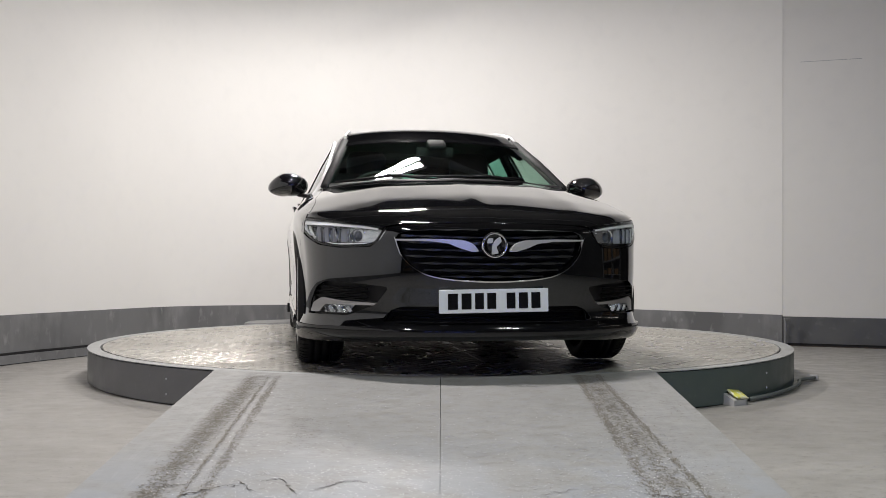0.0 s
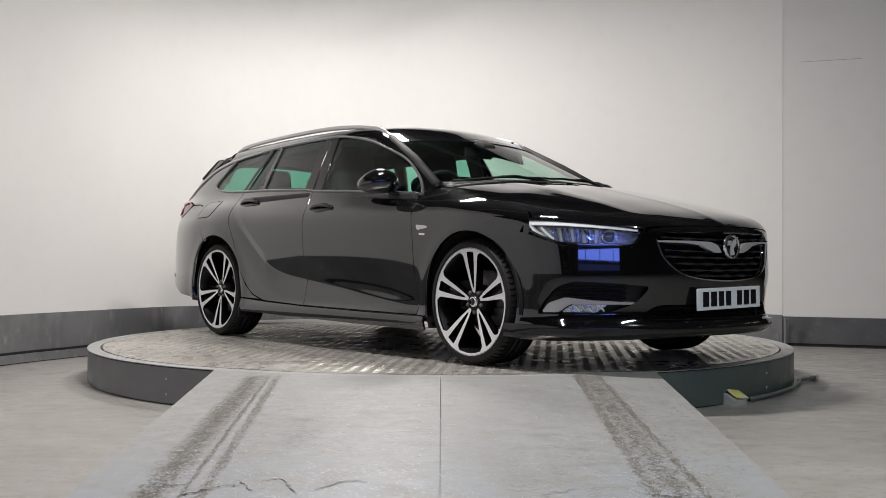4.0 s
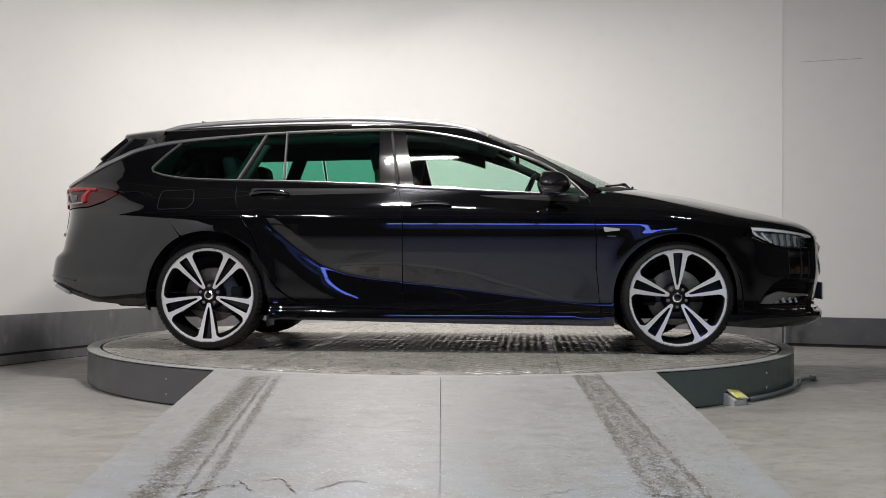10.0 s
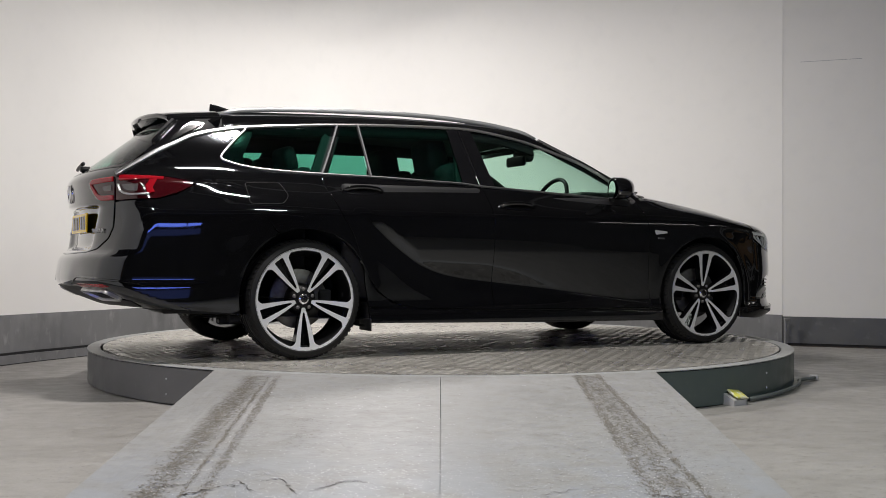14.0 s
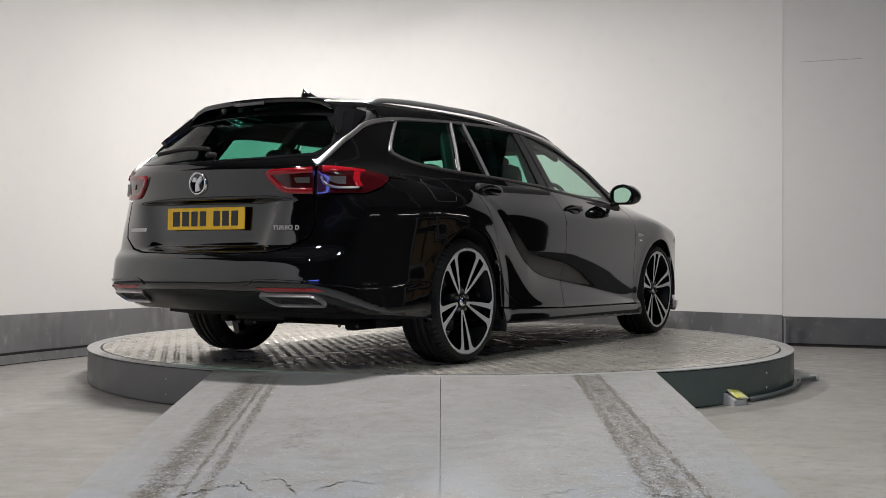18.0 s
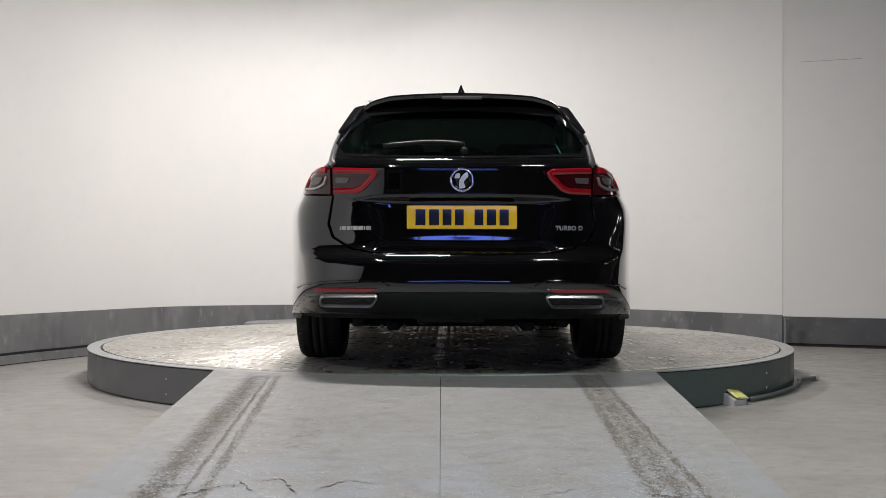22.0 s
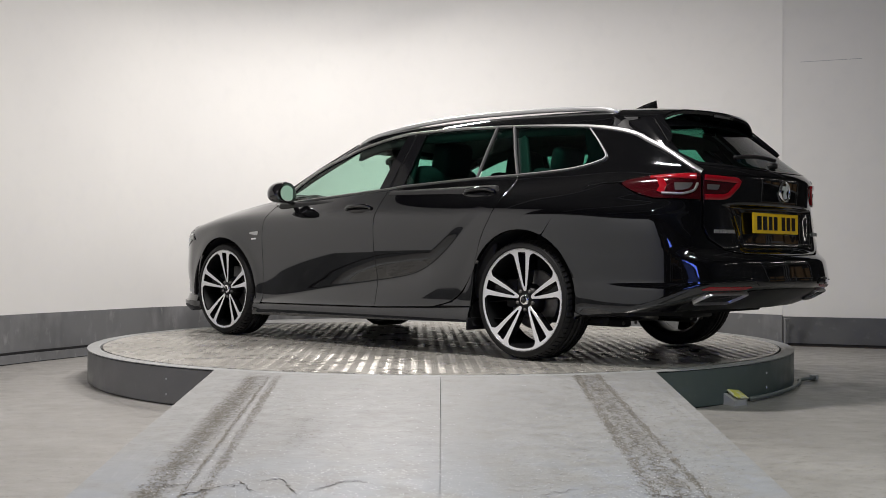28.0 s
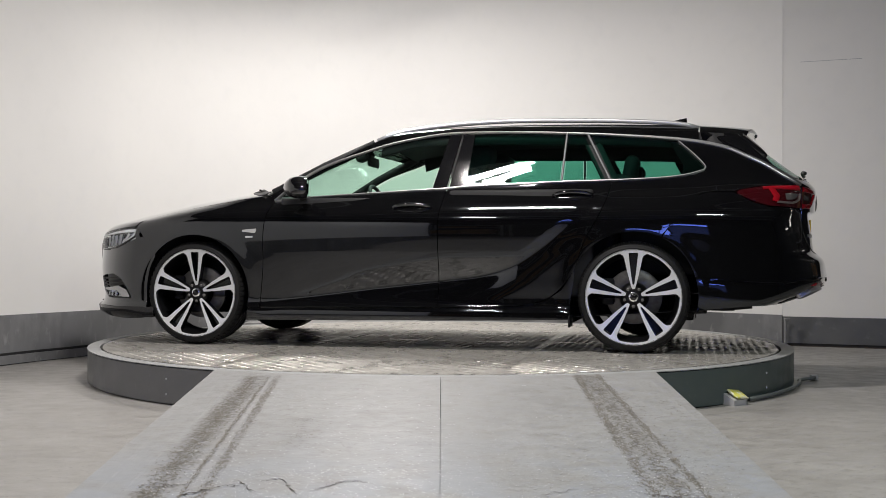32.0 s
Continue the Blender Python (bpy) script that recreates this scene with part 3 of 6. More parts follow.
    return np.array(verts), faces, np.array(norms)


def panel(name, outline, view, mat, parent, label="", **kw):
    v, f, n = lay(outline, view, **kw)
    return mesh_part(name, v, f, mat, parent, label, n)


def mirrored(name, data, mat, parent, label=""):
    """The same panel on the car's other flank."""
    v, f, n = data
    s = np.array([1, -1, 1])
    return mesh_part(name, v * s, [t[::-1] for t in f], mat, parent, label, n * s)


def both(name, outline, mat, parent, label="", view="right", **kw):
    data = lay(outline, view, **kw)
    return mesh_part(name, data[0], data[1], mat, parent, label, data[2]), mirrored(name, data, mat, parent, label)


def strip(name, keys, view, width, mat, parent, label="", lift=0.004, height=0.008, step=0.02, flip=False):
    """A raised bead along a line laid on the form."""
    uv = np.array(spline(keys, step if view in ("right", "left", "top") else step * 40))
    q, n, hit = project(uv, view)
    d = np.gradient(q, axis=0)
    d /= np.maximum(np.linalg.norm(d, axis=1), 1e-9)[:, None]
    s = np.cross(n, d)
    verts, faces = [], []
    prof = [(-0.5, -lift - 0.004), (-0.5, height * 0.55), (-0.32, height), (0.32, height), (0.5, height * 0.55), (0.5, -lift - 0.004)]
    w = np.asarray([width] * len(q) if np.isscalar(width) else np.interp(np.linspace(0, 1, len(q)), np.linspace(0, 1, len(width)), width))
    for i in range(len(q)):
        verts += [q[i] + s[i] * (a * w[i]) + n[i] * (b + lift) for a, b in prof]
    m = len(prof)
    for i in range(len(q) - 1):
        for j in range(m - 1):
            faces.append((i * m + j, i * m + j + 1, (i + 1) * m + j + 1, (i + 1) * m + j))
    faces += [tuple(range(m)), tuple(range((len(q) - 1) * m + m - 1, (len(q) - 1) * m - 1, -1))]
    verts = np.array(verts)
    objs = [mesh_part(name, verts, faces, mat, parent, label, smooth=False)]
    if flip:
        objs.append(mesh_part(name, verts * [1, -1, 1], [f[::-1] for f in faces], mat, parent, label, smooth=False))
    for ob in objs:
        bm = bmesh.new()
        bm.from_mesh(ob.data)
        bmesh.ops.recalc_face_normals(bm, faces=bm.faces)
        bm.to_mesh(ob.data)
        bm.free()
        ob.data.shade_smooth()
        ob.data.set_sharp_from_angle(angle=radians(40))
    return objs
# ---- the place: floor, curved white wall, ceiling, turntable, ramps ----
WALL_PLAN = [(-3.72, -2.0), (-3.56, -1.2), (-3.14, 0.22), (-2.79, 1.00), (-2.38, 2.00), (-1.90, 2.55), (-1.40, 2.95), (-0.45, 3.28), (0.67, 3.25), (1.89, 2.88), (3.06, 2.24)]
RIGHT_PLAN = [(3.06, 2.24), (3.84, 1.93), (4.7, 1.60)]
LEFT_PLAN = [(-3.80, -8.3), (-3.80, -4.0), (-3.72, -2.0)]
WALL_TOP, WHITE_TOP = 4.6, 3.7


def band_top(x):
    """Height of the grey skirting's upper edge along the wall."""
    return TABLE + float(np.interp(x, [-3.14, -2.79, -2.38, -1.5, -0.45, 0.67, 1.89, 3.06], [0.150, 0.148, 0.137, 0.117, 0.107, 0.097, 0.083, 0.068]))


def wall_sheet(plan, z0, z1, thick, offset=0.0):
    """A standing sheet of that thickness along a plan; z0 and z1 may be functions of x."""
    bm = bmesh.new()
    pts = [np.array(p) for p in plan]
    cols = []
    for i, p in enumerate(pts):
        d = pts[min(i + 1, len(pts) - 1)] - pts[max(i - 1, 0)]
        d = d / np.linalg.norm(d)
        nrm = np.array([d[1], -d[0]])
        a, b = p + nrm * offset, p + nrm * (offset - thick)
        lo = z0(p[0]) if callable(z0) else z0
        hi = z1(p[0]) if callable(z1) else z1
        cols.append([bm.verts.new((*a, lo)), bm.verts.new((*a, hi)), bm.verts.new((*b, hi)), bm.verts.new((*b, lo))])
    for a, b in zip(cols, cols[1:]):
        for k in range(4):
            bm.faces.new((a[k], a[(k + 1) % 4], b[(k + 1) % 4], b[k]))
    bm.faces.new(cols[0])
    bm.faces.new(cols[-1][::-1])
    bmesh.ops.recalc_face_normals(bm, faces=bm.faces)
    return bm


def setting(name, bm, mat, smooth=False, sharp=None):
    ob = part(name, bm, mat, None, smooth=smooth)
    ob["kind"] = "structure"
    if sharp:
        ob.data.shade_smooth()
        ob.data.set_sharp_from_angle(angle=radians(sharp))
    return ob


floor = tagged(setting("floor", box_bm(18, 22, 0.1, 0, (0, -5, -0.05)), FLOOR_GREY), "worn grey painted concrete floor")
curve = spline(WALL_PLAN, 0.12)
right = spline(RIGHT_PLAN, 0.2)
wall_back = tagged(setting("wall_back", wall_sheet(curve, 0, WHITE_TOP, 0.12), WALL_WHITE, sharp=30), "white painted curved studio wall")
wall_right = tagged(setting("wall_right", wall_sheet(right, 0, WHITE_TOP, 0.12, -0.004), WALL_WHITE, sharp=30), "off-white painted wall beside the curve")
skirting = tagged(setting("baseboard", wall_sheet(curve, 0.0, lambda x: band_top(x), 0.02, 0.021), SKIRT_GREY, sharp=30), "scuffed dark grey skirting along the curved wall")
skirting_right = tagged(setting("baseboard_right", wall_sheet(right, 0.025, TABLE + 0.055, 0.02, 0.018), SKIRT_DARK, sharp=30), "dark grey skirting along the side wall")
skirting_foot = setting("trim_foot", wall_sheet(right, 0.0, 0.026, 0.014, 0.010), DARK, sharp=30)
joint = tagged(setting("trim_joint", wall_sheet([np.array((3.20, 2.185)), np.array((3.68, 1.994))], 2.530, 2.5345, 0.003, -0.0022), BOX_GREY), "thin sheet joint in the white wall")
left_curve = [p for p in curve if p[0] < -1.9]
kerb = tagged(setting("trim_low", wall_sheet(left_curve, 0.006, 0.068, 0.03, 0.052), SKIRT_GREY, sharp=30), "grey kerb strip under the skirting")
skirting_gap = setting("trim_gap", wall_sheet(left_curve, 0.0, 0.086, 0.012, 0.034), DARK, sharp=30)
ceiling = tagged(setting("ceiling", box_bm(18, 22, 0.1, 0, (0, -5, WALL_TOP + 0.05)), CEILING_DARK), "dark workshop ceiling")
wall_left = tagged(setting("wall_left", wall_sheet(spline(LEFT_PLAN, 0.3), 0, 2.35, 0.10), PARTITION, sharp=30), "low white partition running on from the curved wall")
baseboard_left = setting("baseboard_left", wall_sheet(spline(LEFT_PLAN, 0.3), 0, TABLE + 0.16, 0.02, 0.021), SKIRT_GREY, sharp=30)
wall_west = setting("wall_west", box_bm(0.12, 18, WALL_TOP, 0, (-7.0, -5.0, WALL_TOP / 2)), BACK_DARK)
wall_east = setting("wall_east", box_bm(0.12, 18, WALL_TOP, 0, (8.0, -5.0, WALL_TOP / 2)), BACK_DARK)
wall_north = setting("wall_north", box_bm(15, 0.12, WALL_TOP, 0, (0.5, 4.0, WALL_TOP / 2)), BACK_DARK)
# far wall behind the camera: a long blue-lit window band and a shelf of brown boxes
FAR_Y, WIN = -12.8, (-2.8, 2.4, 1.86, 2.24)
bm = bmesh.new()
x0, x1, z0, z1 = WIN
add_box(bm, x0 + 7, 0.12, WALL_TOP, ((x0 - 7) / 2, FAR_Y, WALL_TOP / 2))
add_box(bm, 8 - x1, 0.12, WALL_TOP, ((x1 + 8) / 2, FAR_Y, WALL_TOP / 2))
add_box(bm, x1 - x0, 0.12, z0, ((x0 + x1) / 2, FAR_Y, z0 / 2))
add_box(bm, x1 - x0, 0.12, WALL_TOP - z1, ((x0 + x1) / 2, FAR_Y, (WALL_TOP + z1) / 2))
wall_south = setting("wall_south", bm, BACK_DARK)
window_1 = tagged(setting("window_1", box_bm(x1 - x0, 0.02, z1 - z0, 0, ((x0 + x1) / 2, FAR_Y - 0.04, (z0 + z1) / 2)), BLUE_GLOW), "long window band glowing deep blue")
window_2 = tagged(setting("window_2", box_bm(x1 - x0, 0.02, 0.75, 0, ((x0 + x1) / 2, FAR_Y + 0.08, 1.25)), BLUE_DIM), "dim blue glazing under the window band")
for k in range(3):
    bar = part("window_bar", box_bm(0.06, 0.06, z1 - z0, 0.004, (x0 + (x1 - x0) * (k + 0.5) / 3, FAR_Y + 0.02, (z0 + z1) / 2)), BACK_DARK, window_1, smooth=False)


def turntable():
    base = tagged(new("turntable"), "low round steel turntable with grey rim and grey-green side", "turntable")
    z = TABLE
    part("rim_ring", revolve_bm([(2.248, z - 0.03), (2.248, z - 0.0015), (2.250, z), (2.326, z), (2.327, z - 0.001), (2.327, z - 0.005), (2.300, z - 0.006)], 160, "z"), RIM_PAINT, base, "pale grey painted rim ring").data.set_sharp_from_angle(angle=radians(28))
    # side made of curved sheets with visible joints and bolts
    for i in range(4):
        a0, a1 = i * 90 + 88, i * 90 + 178
        verts, faces = [], []
        n = 40
        for k in range(n + 1):
            a = radians(a0 + 0.06 + (a1 - a0 - 0.12) * k / n)
            for r, h in ((2.308, z - 0.010), (2.324, z - 0.010), (2.324, 0.006), (2.308, 0.006)):
                verts.append((r * math.cos(a), r * math.sin(a), h))
        for k in range(n):
            for j in range(4):
                faces.append((k * 4 + j, k * 4 + (j + 1) % 4, (k + 1) * 4 + (j + 1) % 4, (k + 1) * 4 + j))
        faces += [(3, 2, 1, 0), tuple(n * 4 + j for j in range(4))]
        # left sheets take the white-lit colour, right sheets the green-lit one
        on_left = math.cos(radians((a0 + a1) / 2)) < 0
        ob = mesh_part("side_sheet", verts, faces, SIDE_WHITE_LIT if on_left else SIDE_GREEN_LIT, base, smooth=True)
        ob.data.set_sharp_from_angle(angle=radians(40))
        for a in (a0 + 14, a0 + 53.7):
            for h in (0.055, 0.135):
                bolt = part("bolt", revolve_bm([(0, 0.006), (0.005, 0.005), (0.007, 0)], 8, "x"), BOX_GREY, base)
                bolt.matrix_basis = pose(0, 0, 0, 0, 0, a) @ pose(2.323, 0, h)
    part("drum", revolve_bm([(0.0, 0.0), (2.302, 0.0), (2.302, z - 0.008), (2.24, z - 0.03), (0.0, z - 0.035)], 96, "z"), DARK, base)
    return base


def disc():
    top = tagged(new("turntable_deck"), "round deck of worn steel tread plates", "turntable deck")
    R, z = 2.234, TABLE
    # four plates with thin joints
    xs = [-2.3, -0.76, 0.76, 2.3]
    for i in range(3):
        for j in range(2):
            x0, x1 = xs[i] + 0.0015, xs[i + 1] - 0.0015
            y0, y1 = (0.0015, 2.3) if j else (-2.3, -0.0015)
            n = 40
            ring = []
            for k in range(n + 1):
                x = x0 + (x1 - x0) * k / n
                if abs(x) < R:
                    e = math.sqrt(R * R - x * x)
                    ring.append((x, e))
            lo = [(x, y0 if j else -e) for x, e in ring]
            hi = [(x, e if j else y1) for x, e in ring]
            loop = lo + hi[::-1]
            bm = bmesh.new()
            vs = [bm.verts.new((x, y, z)) for x, y in loop]
            bm.faces.new(vs)
            bmesh.ops.remove_doubles(bm, verts=bm.verts, dist=1e-4)
            ex = bmesh.ops.extrude_face_region(bm, geom=bm.faces[:])
            bmesh.ops.translate(bm, vec=(0, 0, -0.012), verts=[g for g in ex["geom"] if isinstance(g, bmesh.types.BMVert)])
            bmesh.ops.recalc_face_normals(bm, faces=bm.faces)
            part("tread_plate", bm, PLATE_STEEL, top, smooth=False)
    # raised bars of the tread, in groups of four turned by quarter turns
    verts, faces = [], []
    p = 0.050
    n = int(2.3 / p)
    for i in range(-n, n + 1):
        for j in range(-n, n + 1):
            cx, cy = i * p, j * p
            if math.hypot(cx, cy) > 2.205 or abs(abs(cx) - 0.76) < 0.025 or abs(cy) < 0.025:
                continue
            turn = radians(45 if (i + j) % 2 else -45)
            dx, dy = math.cos(turn), math.sin(turn)
            for k in (-0.0168, -0.0056, 0.0056, 0.0168):
                ox, oy = cx - dy * k, cy + dx * k
                L, W, H = 0.0205, 0.0036, 0.0010
                b = len(verts)
                verts += [(ox - dx * L, oy - dy * L, z), (ox - dy * W, oy + dx * W, z), (ox + dx * L, oy + dy * L, z), (ox + dy * W, oy - dx * W, z), (ox - dx * L * 0.5, oy - dy * L * 0.5, z + H), (ox + dx * L * 0.5, oy + dy * L * 0.5, z + H)]
                faces += [(b, b + 4, b + 1), (b + 1, b + 4, b + 5), (b + 1, b + 5, b + 2), (b + 2, b + 5, b + 3), (b + 3, b + 5, b + 4), (b + 3, b + 4, b)]
    ob = mesh_part("tread_relief", verts, [f[::-1] for f in faces], PLATE_STEEL, top, smooth=False)
    ob["kind"] = "stuff"
    return top


def ramp_z(y):
    """Height of the ramp's surface."""
    return TABLE + 0.001 + (0.006 - TABLE) * (-2.05 - y) / (4.15 - 2.05)


def ramps():
    ramp = tagged(new("ramp"), "worn grey painted ramp with tyre marks up to the turntable", "ramp")
    y_end, n = -4.15, 14
    for x0, x1 in ((-1.143, -0.0025), (-0.0005, 1.079)):
        bm = bmesh.new()
        top, bot, low, lowb = [], [], [], []
        for k in range(n + 1):
            x = x0 + (x1 - x0) * k / n
            y = -math.sqrt(2.331 ** 2 - x * x)
            xe = x * 1.045
            top.append(bm.verts.new((x, y, TABLE + 0.001)))
            low.append(bm.verts.new((x, y, 0.0)))
            bot.append(bm.verts.new((xe, y_end, 0.005)))
            lowb.append(bm.verts.new((xe, y_end, 0.0)))
        for k in range(n):
            bm.faces.new((top[k], bot[k], bot[k + 1], top[k + 1]))
            bm.faces.new((bot[k], lowb[k], lowb[k + 1], bot[k + 1]))
            bm.faces.new((low[k], low[k + 1], lowb[k + 1], lowb[k]))
            bm.faces.new((top[k], top[k + 1], low[k + 1], low[k]))
        bm.faces.new((top[0], low[0], lowb[0], bot[0]))
        bm.faces.new((top[-1], bot[-1], lowb[-1], low[-1]))
        bmesh.ops.recalc_face_normals(bm, faces=bm.faces)
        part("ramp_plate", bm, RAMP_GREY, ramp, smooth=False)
    # cracks near the ramp's foot
    rnd = random.Random(5)
    for (xa, ya), (xb, yb), w in (((-0.83, -4.03), (-0.72, -3.93), 0.010), ((-0.72, -3.93), (-0.66, -3.92), 0.005), ((-0.67, -3.87), (-0.60, -4.0), 0.005), ((-0.54, -3.84), (-0.46, -4.02), 0.006), ((-0.41, -3.97), (-0.31, -3.86), 0.004), ((-0.98, -3.95), (-0.83, -3.91), 0.004), ((-0.60, -3.88), (-0.54, -3.85), 0.003), ((-0.31, -3.86), (-0.22, -3.90), 0.003), ((0.30, -4.02), (0.45, -3.95), 0.003), ((0.62, -3.98), (0.8, -4.05), 0.004)):
        m = 12
        verts, faces = [], []
        for k in range(m + 1):
            t = k / m
            x, y = xa + (xb - xa) * t + rnd.uniform(-0.008, 0.008), ya - 0.055 + (yb - ya) * t + rnd.uniform(-0.012, 0.012)
            ww = w * (0.25 + rnd.random()) * math.sin(math.pi * (0.08 + 0.84 * t))
            verts += [(x, y - ww, ramp_z(y) + 0.0025), (x, y + ww, ramp_z(y) + 0.0025)]
        for k in range(m):
            faces.append((2 * k, 2 * k + 2, 2 * k + 3, 2 * k + 1))
        mesh_part("crack", verts, faces, CRACK, ramp, smooth=False)
    # back landing
    bm = bmesh.new()
    add_box(bm, 1.58, 0.75, TABLE - 0.022, (-0.99, 2.72, (TABLE - 0.022) / 2), 0.006)
    tagged(part("landing", bm, RAMP_GREY, None, smooth=False), "low grey landing behind the turntable", "landing")


def wedge_bm(sx, sy, front, back):
    """A block whose top slopes from back to front."""
    bm = bmesh.new()
    vs = [bm.verts.new((x * sx / 2, y * sy / 2, z)) for x in (-1, 1) for y, z in ((-1, 0), (1, 0), (1, back), (-1, front))]
    for f in ((0, 1, 2, 3), (7, 6, 5, 4), (0, 4, 5, 1), (1, 5, 6, 2), (2, 6, 7, 3), (3, 7, 4, 0)):
        bm.faces.new([vs[i] for i in f])
    bmesh.ops.recalc_face_normals(bm, faces=bm.faces)
    return bm


def slivers(name, label, rows, mat, seed):
    """Thin flat slivers strewn over ramp and floor: rows of (count, x, spread, y low, y high, length, width, turn spread)."""
    rnd = random.Random(seed)
    verts, faces = [], []
    for count, x0, sx, ya, yb, length, width, spread in rows:
        for _ in range(count):
            y = rnd.uniform(ya, yb)
            x = x0 + drift(x0) * (-2.33 - y) / 1.6 + rnd.gauss(0, sx) if sx < 0.3 else rnd.uniform(x0 - sx, x0 + sx)
            a = math.pi / 2 + rnd.gauss(0, spread)
            n = 3
            lg, w = length * rnd.uniform(0.3, 1.3), width * rnd.uniform(0.5, 1.3)
            bend = rnd.uniform(-0.6, 0.6)
            b = len(verts)
            px, py = x, y
            for k in range(n + 1):
                aa = a + bend * k
                nx, ny = -math.sin(aa) * w / 2, math.cos(aa) * w / 2
                taper = 0.35 if k in (0, n) else 1.0
                on_ramp = -4.15 < py < -2.0 and abs(px) < 1.09
                if on_ramp and math.hypot(px, py) < 2.34:
                    z = TABLE + 0.002
                else:
                    z = (plate_z(px, py) if on_ramp else 0.0) + 0.0018
                verts += [(px + nx * taper, py + ny * taper, z), (px - nx * taper, py - ny * taper, z)]
                px, py = px + math.cos(aa) * lg / n, py + math.sin(aa) * lg / n
            for k in range(n):
                faces.append((b + 2 * k, b + 2 * k + 1, b + 2 * k + 3, b + 2 * k + 2))
    ob = mesh_part(name, verts, faces, mat, None, smooth=False)
    return tagged(ob, label, "debris", kind="stuff")


def plate_z(x, y):
    """Height of a ramp plate at that place: straight from the turntable's edge to the foot."""
    y0 = -math.sqrt(2.331 ** 2 - min(abs(x), 1.1) ** 2)
    k = min(max((y0 - y) / (y0 + 4.15), 0), 1)
    return (TABLE + 0.001) * (1 - k) + 0.005 * k


def small_things():
    # sensor box with a yellow lid, leaning on the turntable's side
    box = tagged(new("sensor_box"), "small grey box with a yellow lid on the floor", "sensor box")
    part("housing", wedge_bm(0.105, 0.085, 0.030, 0.068), BOX_GREY, box, smooth=False)
    part("lid", box_bm(0.100, 0.080, 0.009, 0.003, (0.020, -0.010, 0.056), pose(0, 0, 0, 27, 6, 0)), YELLOW, box, "scuffed yellow lid")
    box.matrix_basis = pose(1.555, -1.765, 0, 0, 0, 38)
    cable = tagged(new("cable"), "grey cable lying along the turntable's foot", "cable")
    pts = [(2.362 * math.cos(radians(a)), 2.362 * math.sin(radians(a)), 0.02) for a in range(-45, -17, 3)] + [(2.375, -0.62, 0.02)]
    part("sheath", tube_bm(spline(pts, 0.04), 0.011, 8), CABLE_GREY, cable)
    part("plug", box_bm(0.05, 0.035, 0.035, 0.006, (2.378, -0.595, 0.02)), BOX_GREY, cable)
    post = tagged(new("post"), "short grey steel post in front of the skirting", "post")
    part("tube", revolve_bm([(0.0, 0.24), (0.011, 0.24), (0.013, 0.235), (0.013, 0.0)], 14, "z"), SKIRT_GREY, post)
    part("cap", box_bm(0.050, 0.035, 0.025, 0.005, (0.012, 0, 0.238)), SKIRT_GREY, post)
    post.matrix_basis = pose(3.05, 2.12, 0)
    slivers("dirt", "dark rubber crumbs and fibres in two tyre tracks", [
        (2600, -0.900, 0.027, -4.12, -2.25, 0.014, 0.0034, 1.2), (420, -0.832, 0.004, -4.12, -2.25, 0.026, 0.0020, 0.25), (520, -0.788, 0.010, -4.12, -2.25, 0.026, 0.0020, 0.30),
        (800, 0.662, 0.012, -4.12, -2.25, 0.028, 0.0022, 0.3), (1600, 0.715, 0.030, -4.12, -2.25, 0.016, 0.0032, 1.2), (600, 0.770, 0.008, -4.12, -2.25, 0.028, 0.0022, 0.25), (260, 0.76, 0.05, -4.12, -2.6, 0.022, 0.0018, 1.2),
        (220, -0.60, 0.045, -3.55, -3.1, 0.018, 0.002, 1.2), (90, 0.95, 0.04, -3.1, -2.7, 0.016, 0.002, 1.2), (520, 0.0, 1.05, -4.12, -3.5, 0.010, 0.002, 1.6), (300, 0.0, 1.05, -3.5, -2.3, 0.008, 0.002, 1.6),
        (200, 2.1, 1.0, -4.4, -1.6, 0.018, 0.0025, 1.6), (160, -2.1, 1.0, -4.4, -1.6, 0.010, 0.0025, 1.6)], TRACK_DIRT, 11)
    # glints of the ramp's rough surface, put in as pale slivers
    slivers("glint_slivers", "pale slivers standing for glints on the ramp's rough paint", [(1300, 0.0, 0.98, -4.14, -3.80, 0.012, 0.0022, 1.1), (600, 0.0, 0.9, -3.86, -3.3, 0.013, 0.0026, 1.2), (160, -0.1, 0.7, -3.3, -2.5, 0.018, 0.0034, 1.4)], GLINT, 12)
    # grit along the right wall's foot
    rnd = random.Random(3)
    verts, faces = [], []
    for _ in range(260):
        t = rnd.random()
        x, y = 3.02 + 0.95 * t, 2.235 - 0.38 * t - abs(rnd.gauss(0, 0.016)) - 0.012
        r = 0.004 + 0.010 * rnd.random() ** 2
        b = len(verts)
        for dx, dy, dz in ((1, 0, 0), (-1, 0, 0), (0, 1, 0), (0, -1, 0), (0, 0, 0.8)):
            verts.append((x + dx * r * rnd.uniform(0.6, 1.3), y + dy * r * rnd.uniform(0.6, 1.3), dz * r))
        faces += [(b, b + 2, b + 4), (b + 2, b + 1, b + 4), (b + 1, b + 3, b + 4), (b + 3, b, b + 4)]
    grit = mesh_part("grit", verts, faces, CRACK, None, smooth=False)
    tagged(grit, "dark grit along the foot of the skirting", "grit", kind="stuff")
    # the last fixture is added fill, no such light is known by the partition
    for lx, ly, lz, turn, tilt, power, tone in TUBES:
        light = tagged(new("ceiling_light"), "white twin-tube batten light under the ceiling", "light", "batten lights")
        part("tray", box_bm(0.90, 0.24, 0.05, 0.008, (0, 0, 0.03)), LAMP_WHITE, light)
        part("rod", tube_bm([(0, 0, 0.05), (0, 0, WALL_TOP - lz)], 0.008, 6), LAMP_WHITE, light)
